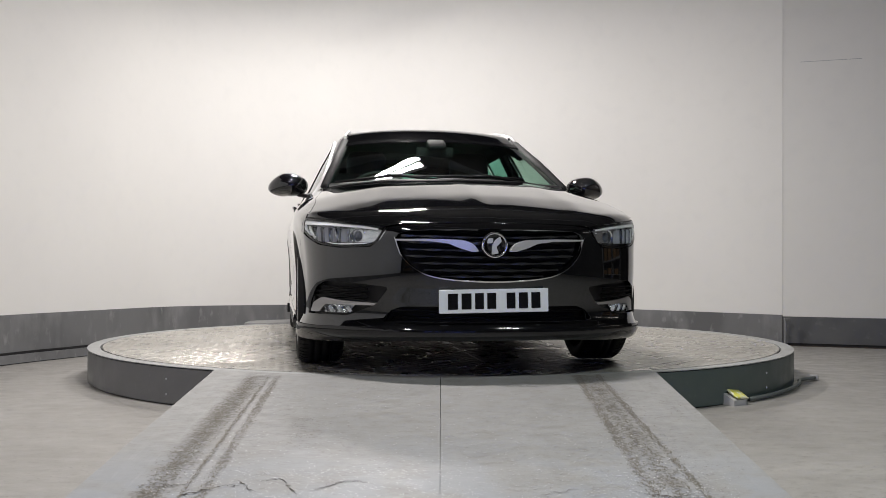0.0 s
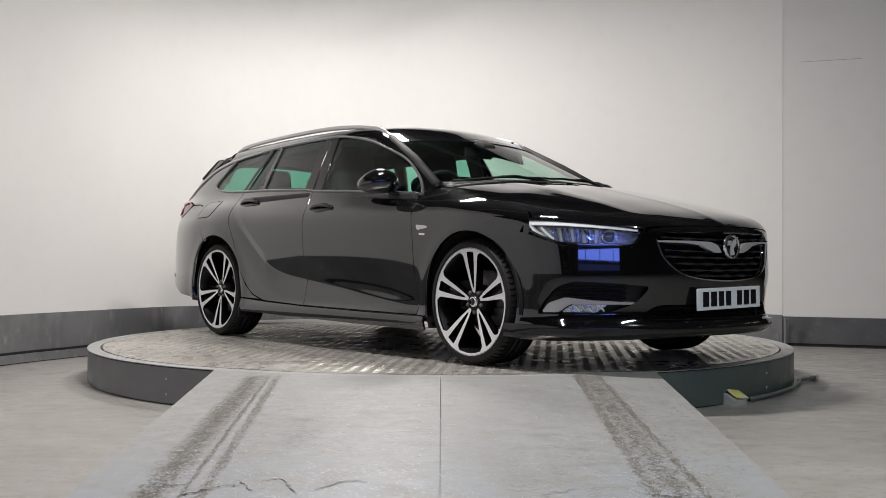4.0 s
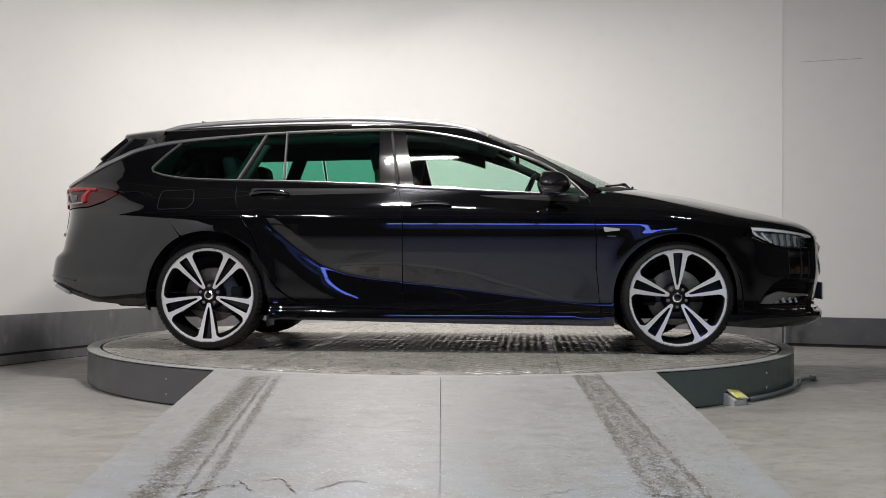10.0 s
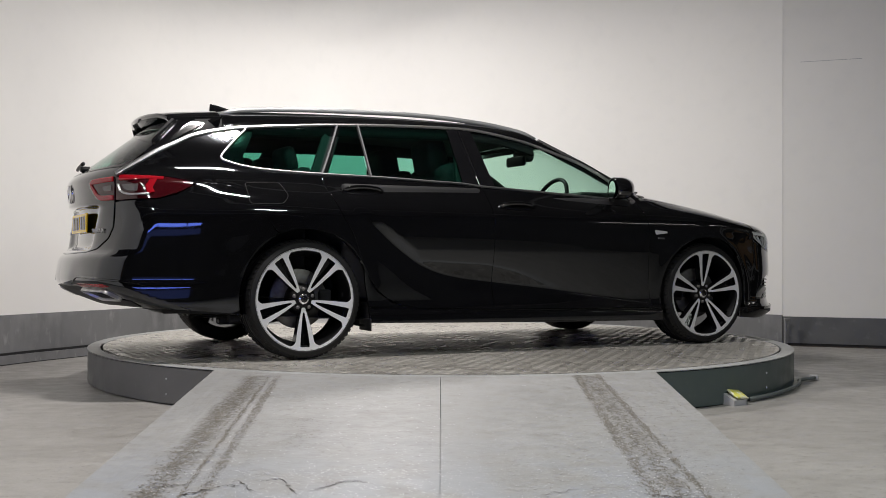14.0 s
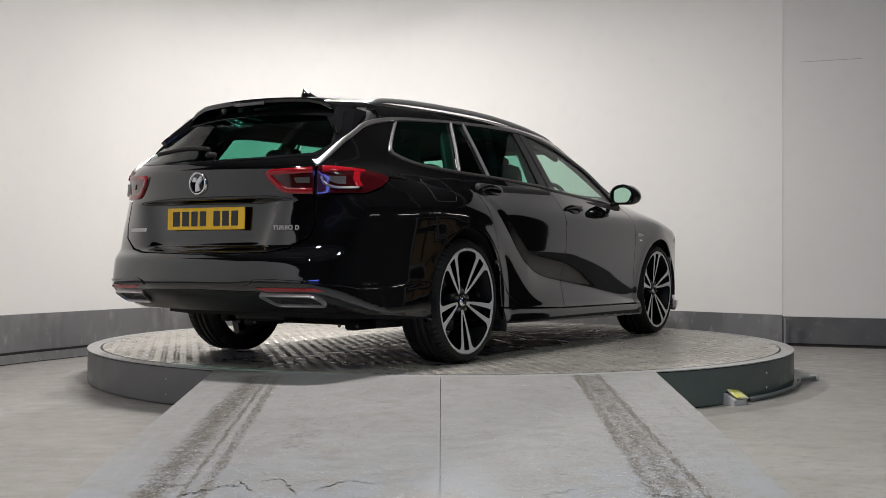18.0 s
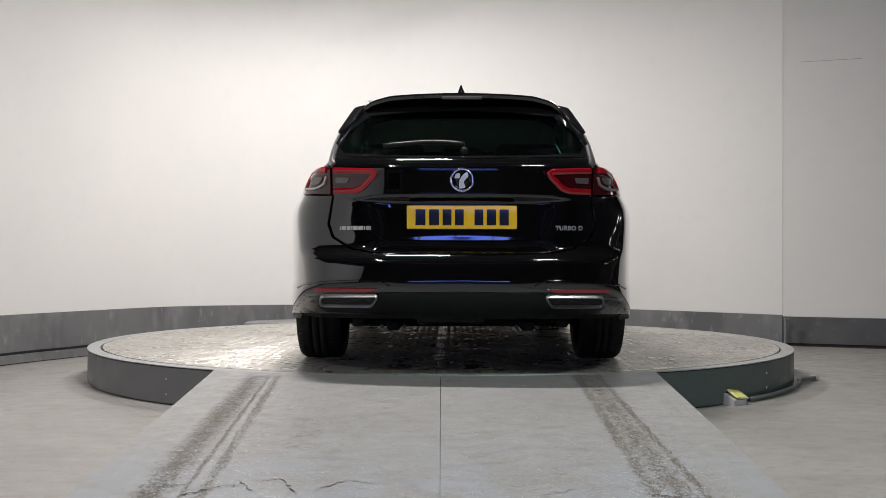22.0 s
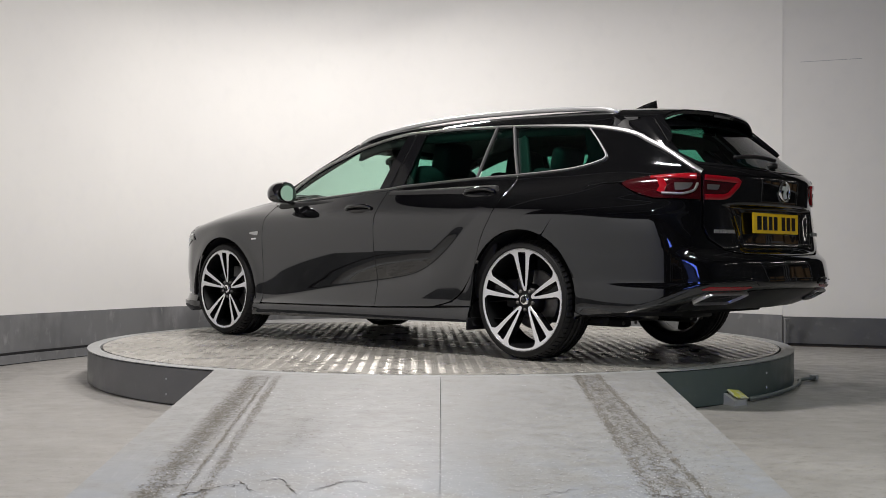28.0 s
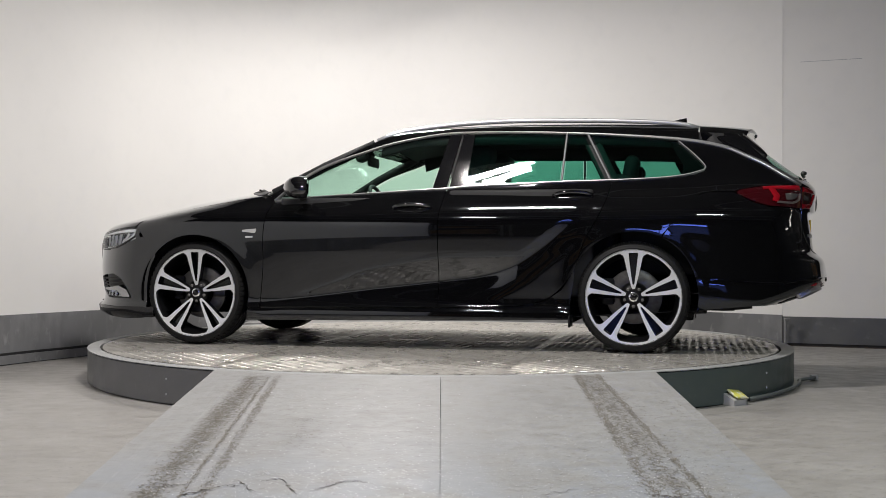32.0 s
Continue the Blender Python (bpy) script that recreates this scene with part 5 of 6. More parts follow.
def front_parts():
    lamp_r = spline([(-49.0, 0.762), (-39.5, 0.752), (-30.0, 0.733), (-22.0, 0.711), (-23.4, 0.660), (-25.5, 0.627), (-33.3, 0.624), (-39.7, 0.640), (-45.0, 0.680), (-49.0, 0.730)], 0.8, True)
    grille = spline([(-19.8, 0.660), (-17.5, 0.692), (-10.5, 0.700), (0, 0.704), (10.5, 0.700), (17.5, 0.692), (19.8, 0.660), (18.6, 0.588), (15.6, 0.516), (10.6, 0.472), (0.0, 0.455), (-10.6, 0.472), (-15.6, 0.516), (-18.6, 0.588)], 0.8, True)
    intake = rounded([(-18.5, 0.338), (18.5, 0.338), (21.0, 0.318), (23.0, 0.268), (-23.0, 0.268), (-21.0, 0.318)], 1.0, 0.8)
    vent_r = rounded([(-45.5, 0.290), (-44.1, 0.345), (-41.0, 0.425), (-37.2, 0.455), (-27.2, 0.443), (-20.9, 0.428), (-24.0, 0.345), (-31.0, 0.290)], 1.0, 0.8)
    arch = [(angle_of(x, 0.905, "front"), z) for x, z in arc(WHEELBASE, HUB_Z, ARCH_F, -22, 39, 10)]
    left = polyline(arch + [(52.5, 0.64), (50.0, 0.70)] + [(-a, b) for a, b in [(-48.0, 0.690), (-45.8, 0.672), (-39.9, 0.630), (-33.3, 0.614), (-25.2, 0.617), (-22.9, 0.655), (-21.2, 0.711), (-17.3, 0.722), (-8, 0.728), (0, 0.730)]], 0.8, False)
    low = [(0, 0.250), (8, 0.250), (20, 0.245), (30, 0.240), (40, 0.236), (50.5, 0.238)]
    outer = polyline([(a, b) for a, b in left] + [(-a, b) for a, b in left[::-1]] + [(-a, b) for a, b in low[::-1]] + low, 0.8)
    panel("front_bumper", outer, "front", PAINT, car, "black front bumper", grid=0.02, holes=[grille, intake, vent_r, flip(vent_r)], depth=0.05)
    lip = polyline([(-54, 0.236), (-40, 0.232), (-27, 0.236), (-19.6, 0.240), (0, 0.246), (19.6, 0.240), (27, 0.236), (40, 0.232), (54, 0.236), (54, 0.172), (41.8, 0.166), (26.3, 0.176), (13.9, 0.190), (0, 0.190), (-13.9, 0.190), (-26.3, 0.176), (-41.8, 0.166), (-54, 0.172)], 0.8)
    panel("front_splitter", lip, "front", GLOSS_BLACK, car, "gloss black splitter lip", grid=0.025, lift=0.012, depth=0.05)
    # grille
    panel("grille_back", scaled(grille, 1.06), "front", DARK, car, grid=0.04, lift=-0.06, depth=0)
    frame_keys = [(-19.8, 0.664), (-18.6, 0.588), (-15.6, 0.516), (-10.6, 0.472), (0.0, 0.455), (10.6, 0.472), (15.6, 0.516), (18.6, 0.588), (19.8, 0.664)]
    strip("grille_frame", frame_keys, "front", [0.005, 0.008, 0.010, 0.008, 0.005], BRIGHT, car, "bright chrome frame under the grille", lift=-0.004, height=0.012)
    for i, z in enumerate((0.675, 0.645, 0.612, 0.580, 0.548, 0.516, 0.487)):
        half = 18.6 if z > 0.63 else 17.6 if z > 0.56 else 15.6 if z > 0.53 else 13.8 if z > 0.5 else 10.5
        segs = 36
        verts, faces = [], []
        us = np.linspace(-half, half, segs + 1)
        q, n, _ = project([(u, z - 0.010 * (1 - (u / 20) ** 2)) for u in us], "front")
        for k, (p, nn) in enumerate(zip(q, n)):
            wave = 0.5 + 0.5 * math.cos(us[k] * 1.05 + (math.pi if i % 2 else 0))
            hgt, dep = 0.004 + 0.009 * wave, 0.012 + 0.010 * wave
            p = p - nn * 0.030
            verts += [p + np.array([0, 0, hgt]) - nn * 0.02, p + nn * dep + np.array([0, 0, hgt * 0.3]), p + nn * dep - np.array([0, 0, hgt * 0.5]), p - np.array([0, 0, hgt]) - nn * 0.02]
        for k in range(segs):
            for j in range(3):
                faces.append((k * 4 + j, (k + 1) * 4 + j, (k + 1) * 4 + j + 1, k * 4 + j + 1))
        mesh_part("grille_slat", verts, faces, SLAT, car, smooth=False)
    for s in (-1, 1):
        wing = [(-19.5 , 0.655), (-12.7, 0.655), (-6.3, 0.650), (-4.2, 0.634), (-2.9, 0.596), (-4.5, 0.596), (-6.7, 0.612), (-9.0, 0.634), (-12.7, 0.644), (-19.5, 0.648)]
        w = rounded([(a * s, b) for a, b in wing], 0.5, 0.7)
        panel("grille_wing", w, "front", WING_CHROME, car, "bright chrome wing bar beside the badge", grid=0.02, lift=0.008, depth=0.03)
    badge_disc(car, Matrix.Translation((2.425, 0, 0.627)) @ pose(0, 0, 0, 0, 0, 90), 0.062)
    # lower intake and slats
    panel("intake_back", scaled(intake, 1.05), "front", DARK, car, grid=0.05, lift=-0.07, depth=0)
    for z in (0.315, 0.290):
        strip("intake_slat", [(-20.5, z), (-9, z), (0, z), (9, z), (20.5, z)], "front", 0.008, TRIM_BLACK, car, lift=-0.04, height=0.02)
    strip("intake_trim", [(-19.5, 0.262), (-9, 0.262), (0, 0.262), (9, 0.262), (19.5, 0.262)], "front", 0.010, GLOSS_BLACK, car, lift=-0.004, height=0.014)
    for s in (-1, 1):
        vent = [(a * -s, b) for a, b in vent_r]
        panel("vent_back", scaled(vent, 1.04), "front", TRIM_BLACK, car, grid=0.03, lift=-0.035, depth=0)
        for z in (0.425, 0.402, 0.380):
            strip("vent_slat", [(40.5 * s + (0.43 - z) * 40 * s, z), (-33 * -s, z - 0.004), (-26 * -s, z - 0.008)], "front", 0.007, TRIM_BLACK, car, lift=-0.03, height=0.018)
        sur = rounded([(a * -s, b) for a, b in [(-44.4, 0.300), (-42.8, 0.345), (-39.0, 0.374), (-33.2, 0.360), (-23.8, 0.350), (-24.4, 0.340), (-32.4, 0.340), (-38.0, 0.340), (-40.5, 0.300)]], 0.6, 0.7)
        panel("fog_light_trim", sur, "front", CHROME, car, "satin chrome blade round the fog light", grid=0.02, lift=-0.004, depth=0.03)
        fog = rounded([(a * -s, b) for a, b in [(-40.2, 0.300), (-37.7, 0.337), (-29.6, 0.337), (-32.0, 0.300)]], 0.6, 0.7)
        glass = panel("fog_light", fog, "front", LENS, car, "clear fog light", grid=0.012, lift=-0.002, depth=0.0)
        panel("fog_reflector", scaled(fog, 0.97), "front", LAMP_CHROME, glass, grid=0.012, lift=-0.026, depth=0.0)
        for k in range(6):
            a = -38.2 + 1.35 * k
            strip("fog_facet", [(a * -s, 0.330), ((a + 0.9) * -s, 0.306)], "front", 0.010, LAMP_WHITE if k % 2 else BRIGHT, glass, lift=-0.022, height=0.010)
        # headlight
        lamp = [(a * -s, b) for a, b in lamp_r]
        lens = panel("headlight_lens", lamp, "front", LENS, car, "clear headlight cover", grid=0.03, depth=0.0, lift=-0.001)
        panel("headlight_housing", scaled(lamp, 0.985), "front", LAMP_CHROME, lens, "grey reflector housing", grid=0.018, lift=-0.045, depth=0.0)
        ring_strip("headlight_seal", [(a, b) for a, b in lamp], "front", 0.012, GLOSS_BLACK, lens, lift=-0.012, height=0.010)
        brow = [(a * -s, b) for a, b in [(-47.8, 0.744), (-39.5, 0.738), (-30, 0.721), (-23.6, 0.703)]]
        strip("daylight_strip", brow, "front", [0.022, 0.020, 0.016, 0.010], LAMP_WHITE, lens, "white daytime light strip", lift=-0.020, height=0.014)
        for keys, w in (([(-47.4, 0.738), (-46.2, 0.705), (-43.6, 0.672)], 0.016), ([(-44.6, 0.722), (-43.6, 0.695), (-41.6, 0.662)], 0.012)):
            strip("daylight_strip", [(a * -s, b) for a, b in keys], "front", w, LAMP_WHITE, lens, "white daytime light strip", lift=-0.020, height=0.014)
        # faceted reflector in the outer half
        for k in range(8):
            a = -42.0 + k * 1.25
            keys = [((a + 0.12 * k) * -s, 0.718 - 0.0016 * k), ((a + 0.8) * -s, 0.648 - 0.001 * k)]
            strip("reflector_facet", keys, "front", 0.017, ALLOY if k % 2 else LAMP_CHROME, lens, lift=-0.040, height=0.016 if k % 2 else 0.008)
        # projector in the inner half: dark well, bright collar, clear ball
        q, n, _ = project([(-29.6 * -s, 0.672)], "front")
        turn = Vector((0.94, 0.34 * s, 0)).to_track_quat("X", "Z").to_matrix().to_4x4()
        r = 0.040
        bowl = part("reflector_bowl", revolve_bm([(r * 1.05, -0.004), (r * 1.05, 0.012), (r * 0.92, 0.014), (r * 0.80, -0.004), (r * 0.6, -0.016)], 28, "x"), BRIGHT, lens)
        bowl.matrix_basis = Matrix.Translation(Vector(q[0]) - Vector(n[0]) * 0.046) @ turn
        bm = bmesh.new()
        bmesh.ops.create_uvsphere(bm, u_segments=20, v_segments=12, radius=r * 0.74)
        ball = part("projector_lens", bm, PROJECTOR, lens, "clear projector lens")
        ball.matrix_basis = Matrix.Translation(Vector(q[0]) - Vector(n[0]) * 0.060)
        strip("headlight_fin", [(-35.2 * -s, 0.718), (-34.4 * -s, 0.680), (-33.0 * -s, 0.642)], "front", 0.010, BRIGHT, lens, lift=-0.030, height=0.016)
        strip("headlight_fin", [(-42.0 * -s, 0.648), (-34.0 * -s, 0.634), (-26.0 * -s, 0.636)], "front", 0.010, BRIGHT, lens, lift=-0.034, height=0.016)
    # number plate with plain bars in place of its characters
    number_plate(Matrix.Translation((2.412, 0, 0.367)) @ pose(0, 0, 0, 0, -1, 90), PLATE_WHITE, "white number plate with black bars")


def number_plate(m, mat, label):
    plate = part("number_plate", box_bm(0.520, 0.010, 0.111, 0.004), mat, car, label, smooth=False)
    plate.matrix_basis = m
    x = -0.222
    for i, w in enumerate((0.054, 0.054, 0.048, 0.048, 0, 0.048, 0.050, 0.050)):
        if w:
            part("plate_bar", box_bm(w * 0.86, 0.002, 0.074, 0, (x + w / 2, -0.0062, 0)), PLATE_INK, plate, smooth=False)
        x += w + 0.010 if w else 0.034
    return plate


def badge_disc(parent, m, r):
    """A round chrome badge with a plain swept shape."""
    ring = part("badge_ring", revolve_bm([(r * 0.80, -0.004), (r * 0.80, 0.008), (r * 0.88, 0.014), (r * 0.97, 0.010), (r, -0.004)], 40), BRIGHT, parent, "bright chrome badge ring")
    ring.matrix_basis = m @ pose(0, 0, 0, 0, 0, 180)
    part("badge_ground", revolve_bm([(0, 0.002), (r * 0.8, 0.002), (r * 0.8, -0.004)], 32), GLOSS_BLACK, ring)
    sweep = [(-0.25, -0.72), (0.30, -0.62), (0.10, -0.15), (0.52, 0.28), (0.40, 0.66), (0.0, 0.35), (-0.22, -0.05)]
    flag = [(-0.62, 0.12), (-0.20, 0.12), (-0.14, 0.52), (-0.50, 0.50)]
    for keys in (sweep, flag):
        bm = bmesh.new()
        vs = [bm.verts.new((a * r * -1, 0.003, b * r)) for a, b in rounded(keys, 0.1, 0.08)]
        f = bm.faces.new(vs)
        ex = bmesh.ops.extrude_face_region(bm, geom=[f])
        bmesh.ops.translate(bm, vec=(0, 0.007, 0), verts=[g for g in ex["geom"] if isinstance(g, bmesh.types.BMVert)])
        bmesh.ops.recalc_face_normals(bm, faces=bm.faces)
        part("badge_shape", bm, ALLOY, ring, smooth=False)
    return ring


def rear_parts():
    arch = [(angle_of(x, 0.915, "rear"), z) for x, z in arc(-WHEELBASE, HUB_Z, ARCH_R, 115, 193, 12)]
    half = [(0, 0.578), (18.4, 0.588), (23.4, 0.606), (27.8, 0.662), (29.2, 0.726), (28.6, 0.861), (33.0, 0.866), (39.5, 0.873), (43.0, 0.900), (46.5, 0.962)]
    seam = [(53.0, 0.962), (60.0, 0.925), (67.0, 0.772)]
    low = [(58.5, 0.262), (45, 0.288), (24.4, 0.292), (12, 0.300), (0, 0.300)]
    left = polyline(half + seam + arch + low, 0.8, False)
    panel("rear_bumper", polyline([tuple(p) for p in left] + [(-a, b) for a, b in left[::-1]], 0.8), "rear", PAINT, car, "black rear bumper", grid=0.015, depth=0.05)
    gate_half = [(0, 0.586), (18.2, 0.597), (22.9, 0.614), (27.2, 0.668), (28.5, 0.730), (28.0, 0.861), (28.4, 0.985), (29.6, 1.052), (14, 1.038), (0, 1.030)]
    panel("tailgate", polyline(gate_half + [(-a, b) for a, b in gate_half[::-1]], 0.8), "rear", PAINT, car, "black tailgate with a recessed number plate", grid=0.012, depth=0.03)
    glass_half = [(0, 1.046), (14, 1.052), (27.5, 1.072), (31.0, 1.12), (31.5, 1.20), (28.5, 1.285), (14, 1.305), (0, 1.310)]
    gl = polyline(glass_half + [(-a, b) for a, b in glass_half[::-1]], 0.8)
    panel("rear_window", gl, "rear", PRIVACY, car, "dark privacy glass rear window", grid=0.026, depth=0.0, lift=-0.002)
    sur_half = [(0, 1.036), (14, 1.044), (29.8, 1.058), (33.5, 1.15), (37.5, 1.24), (42.0, 1.315), (20, 1.335), (0, 1.345)]
    panel("rear_window_surround", polyline(sur_half + [(-a, b) for a, b in sur_half[::-1]], 0.8), "rear", GLOSS_BLACK, car, "gloss black rear window surround", grid=0.03, holes=[gl], depth=0.01)
    for s in (-1, 1):
        outer = rounded([(a * s, b) for a, b in [(29.0, 1.000), (36.0, 1.004), (44.5, 0.975), (46.0, 0.960), (43.5, 0.918), (39.5, 0.880), (28.9, 0.870)]], 0.8, 0.7)
        lamp = panel("tail_light", outer, "rear", DARK_RED, car, "red tail light on the rear wing", grid=0.02, lift=0.004, depth=0.02)
        strip("light_guide", [(a * s, b) for a, b in [(39.0, 0.984), (36.0, 0.988), (30.0, 0.988)]], "rear", [0.022, 0.030, 0.032], RED_LENS, lamp, "bright red light guide", lift=0.004, height=0.008)
        strip("light_guide", [(a * s, b) for a, b in [(37.2, 0.985), (37.0, 0.94), (37.8, 0.905)]], "rear", 0.040, RED_LENS, lamp, "bright red light guide", lift=0.004, height=0.008)
        strip("light_blade", [(a * s, b) for a, b in [(37.5, 0.902), (33.0, 0.900), (30.4, 0.922), (29.8, 0.955)]], "rear", 0.012, CHROME, lamp, "silver light blade", lift=0.004, height=0.010)
        panel("clear_insert", rounded([(a * s, b) for a, b in [(34.8, 0.955), (30.8, 0.955), (31.6, 0.928), (33.0, 0.918), (34.8, 0.918)]], 0.4, 0.7), "rear", SMOKE_LENS, lamp, "clear reversing lens", grid=0.02, lift=0.009, depth=0.004)
        inner = rounded([(a * s, b) for a, b in [(28.3, 0.997), (16.7, 0.980), (18.8, 0.928), (21.9, 0.874), (28.2, 0.869)]], 0.8, 0.7)
        gate = panel("gate_light", inner, "rear", DARK_RED, car, "red tail light on the tailgate", grid=0.02, lift=0.004, depth=0.02)
        strip("light_guide", [(a * s, b) for a, b in [(28.0, 0.984), (22.0, 0.977), (18.4, 0.968), (20.0, 0.925), (22.4, 0.888), (28.0, 0.884)]], "rear", 0.028, RED_LENS, gate, "bright red light guide", lift=0.004, height=0.008)
        panel("clear_insert", rounded([(a * s, b) for a, b in [(27.4, 0.950), (24.0, 0.947), (24.6, 0.922), (27.4, 0.922)]], 0.4, 0.7), "rear", SMOKE_LENS, gate, "clear reversing lens", grid=0.02, lift=0.009, depth=0.004)
        # exhaust trims and reflectors
        ex = rounded([(a * s, b) for a, b in [(31.6, 0.343), (29.0, 0.393), (16.6, 0.396), (19.8, 0.343)]], 1.0, 0.7)
        trim = ring_strip("exhaust_trim", [tuple(p) for p in scaled(ex, 0.97)], "rear", 0.009, CHROME, car, "satin chrome exhaust surround", lift=0.004, height=0.014)[0]
        panel("exhaust_mouth", scaled(ex, 0.93), "rear", DARK, trim, grid=0.03, lift=0.004, depth=0.004)
        panel("reflector", rounded([(a * s, b) for a, b in [(31.0, 0.408), (29.2, 0.422), (16.6, 0.422), (18.9, 0.408)]], 0.5, 0.7), "rear", RED_LENS, car, "red bumper reflector", grid=0.03, lift=0.005, depth=0.008)
        strip("bumper_crease", [(a * s, b) for a, b in [(38.0, 0.420), (33.0, 0.440), (22.0, 0.456), (16.6, 0.456), (14.4, 0.432)]], "rear", 0.012, PAINT, car, lift=-0.004, height=0.010)
    for s in (-1, 1):
        fin = rounded([(a * s, b) for a, b in [(32.2, 1.125), (33.6, 1.145), (37.4, 1.245), (40.8, 1.316), (32.0, 1.328), (31.2, 1.27), (32.2, 1.20)]], 0.6, 0.7)
        panel("spoiler_fin", fin, "rear", GLOSS_BLACK, car, "gloss black fin beside the rear window", grid=0.02, lift=0.010, depth=0.02)
        cheek = rounded([(a * s, b) for a, b in [(32.0, 1.17), (33.0, 1.175), (33.4, 1.25), (34.0, 1.312), (31.2, 1.324), (31.0, 1.25)]], 0.5, 0.7)
        panel("spoiler_cheek", cheek, "rear", GLOSS_BLACK, car, grid=0.02, lift=0.028, depth=0.034)
    dif = [(-33, 0.330), (-16, 0.402), (0, 0.408), (16, 0.402), (33, 0.330), (33, 0.300), (0, 0.296), (-33, 0.300)]
    panel("diffuser", rounded(dif, 1.0, 0.8), "rear", TRIM_BLACK, car, "satin black diffuser panel", grid=0.03, lift=0.004, depth=0.02)
    number_plate(Matrix.Translation((-2.484, 0, 0.758)) @ pose(0, 0, 0, 0, 0, -90) @ pose(0, 0, 0, -1.0, 0, 0), PLATE_YELLOW, "yellow number plate with black bars")
    badge_disc(car, Matrix.Translation((-2.533, 0, 0.931)) @ pose(0, 0, 0, 0, 0, -90), 0.058)
    # model badge drawn as plain bright bars
    u = 26.0
    for w in (0.25, 0.95, 0.8, 0.25, 0.95, 0.95, 0.25, 0.95):
        panel("badge_letter", rounded([(u, 0.698), (u, 0.716), (u - w, 0.716), (u - w, 0.698)], 0.05, 0.3), "rear", CHROME, car, grid=0.02, lift=0.003, depth=0.004)
        u -= w + 0.18
    curve = bpy.data.curves.new("lettering", "FONT")
    curve.body, curve.size, curve.extrude, curve.align_x, curve.space_character = "TURBO D", 0.029, 0.0015, "CENTER", 1.12
    curve.offset = 0.0009
    text = bpy.data.objects.new("lettering", curve)
    me = bpy.data.meshes.new_from_object(text)
    bpy.data.objects.remove(text)
    me.materials.append(CHROME)
    let = new("lettering", me)
    let.parent = car
    let["label"] = "bright chrome lettering TURBO D"
    q, n, _ = project([(-22.6, 0.698)], "rear")
    y_axis = Vector((0, 0, 1))
    z_axis = Vector(n[0])
    x_axis = y_axis.cross(z_axis).normalized()
    let.matrix_basis = Matrix.Translation(Vector(q[0]) + z_axis * 0.008) @ Matrix((x_axis, z_axis.cross(x_axis), z_axis)).transposed().to_4x4()
    # rear wiper
    q, n, _ = project([(u, z) for u, z in ((-0.5, 1.075), (3, 1.085), (8, 1.088), (14, 1.078), (17.5, 1.070))], "rear")
    wiper = part("rear_wiper", tube_bm(spline([tuple(a + b * 0.035) for a, b in zip(q, n)], 0.03), 0.011, 8), TRIM_BLACK, car, "black rear wiper")
    part("wiper_pivot", revolve_bm([(0, 0.012), (0.014, 0.012), (0.018, 0), (0.018, -0.04)], 16, "x"), TRIM_BLACK, wiper).matrix_basis = Matrix.Translation((q[0][0] - 0.02, q[0][1], q[0][2])) @ pose(0, 0, 0, 0, 0, 180)


def mirrors():
    for s in (-1, 1):
        bm = bmesh.new()
        bmesh.ops.create_uvsphere(bm, u_segments=28, v_segments=16, radius=1)
        for v in bm.verts:
            x, y, z = (abs(c) ** 0.82 * (1 if c > 0 else -1) for c in v.co)
            out = max(y, 0)
            v.co = (max(x, -0.30) * 0.140 * (1 - 0.22 * (y + 1)), y * 0.120, z * (0.074 if z > 0 else 0.068) * (1 - 0.42 * out * out) - 0.014 * out + 0.006 * (1 - abs(y)))
        for v in bm.verts:
            v.co.y *= s
        bmesh.ops.recalc_face_normals(bm, faces=bm.faces)
        shell = part("door_mirror", bm, PAINT, car, "black door mirror")
        shell.matrix_basis = pose(0.655, 0.940 * s, 1.003, 0, 0, 22 * s)
        bm = bmesh.new()
        bmesh.ops.create_circle(bm, cap_ends=True, segments=28, radius=1, matrix=Matrix.Translation((-0.0385, 0, 0.0)) @ Matrix.Rotation(radians(90), 4, "Y") @ Matrix.Diagonal((0.054, 0.092, 1, 1)))
        part("mirror_glass", bm, MIRROR_GLASS, shell, "mirror glass", smooth=False)
        foot = part("mirror_foot", tube_bm([(0.72, 0.765 * s, 0.938), (0.695, 0.815 * s, 0.940), (0.665, 0.87 * s, 0.950)], [0.030, 0.020, 0.024], 10, 0.6), TRIM_BLACK, car)
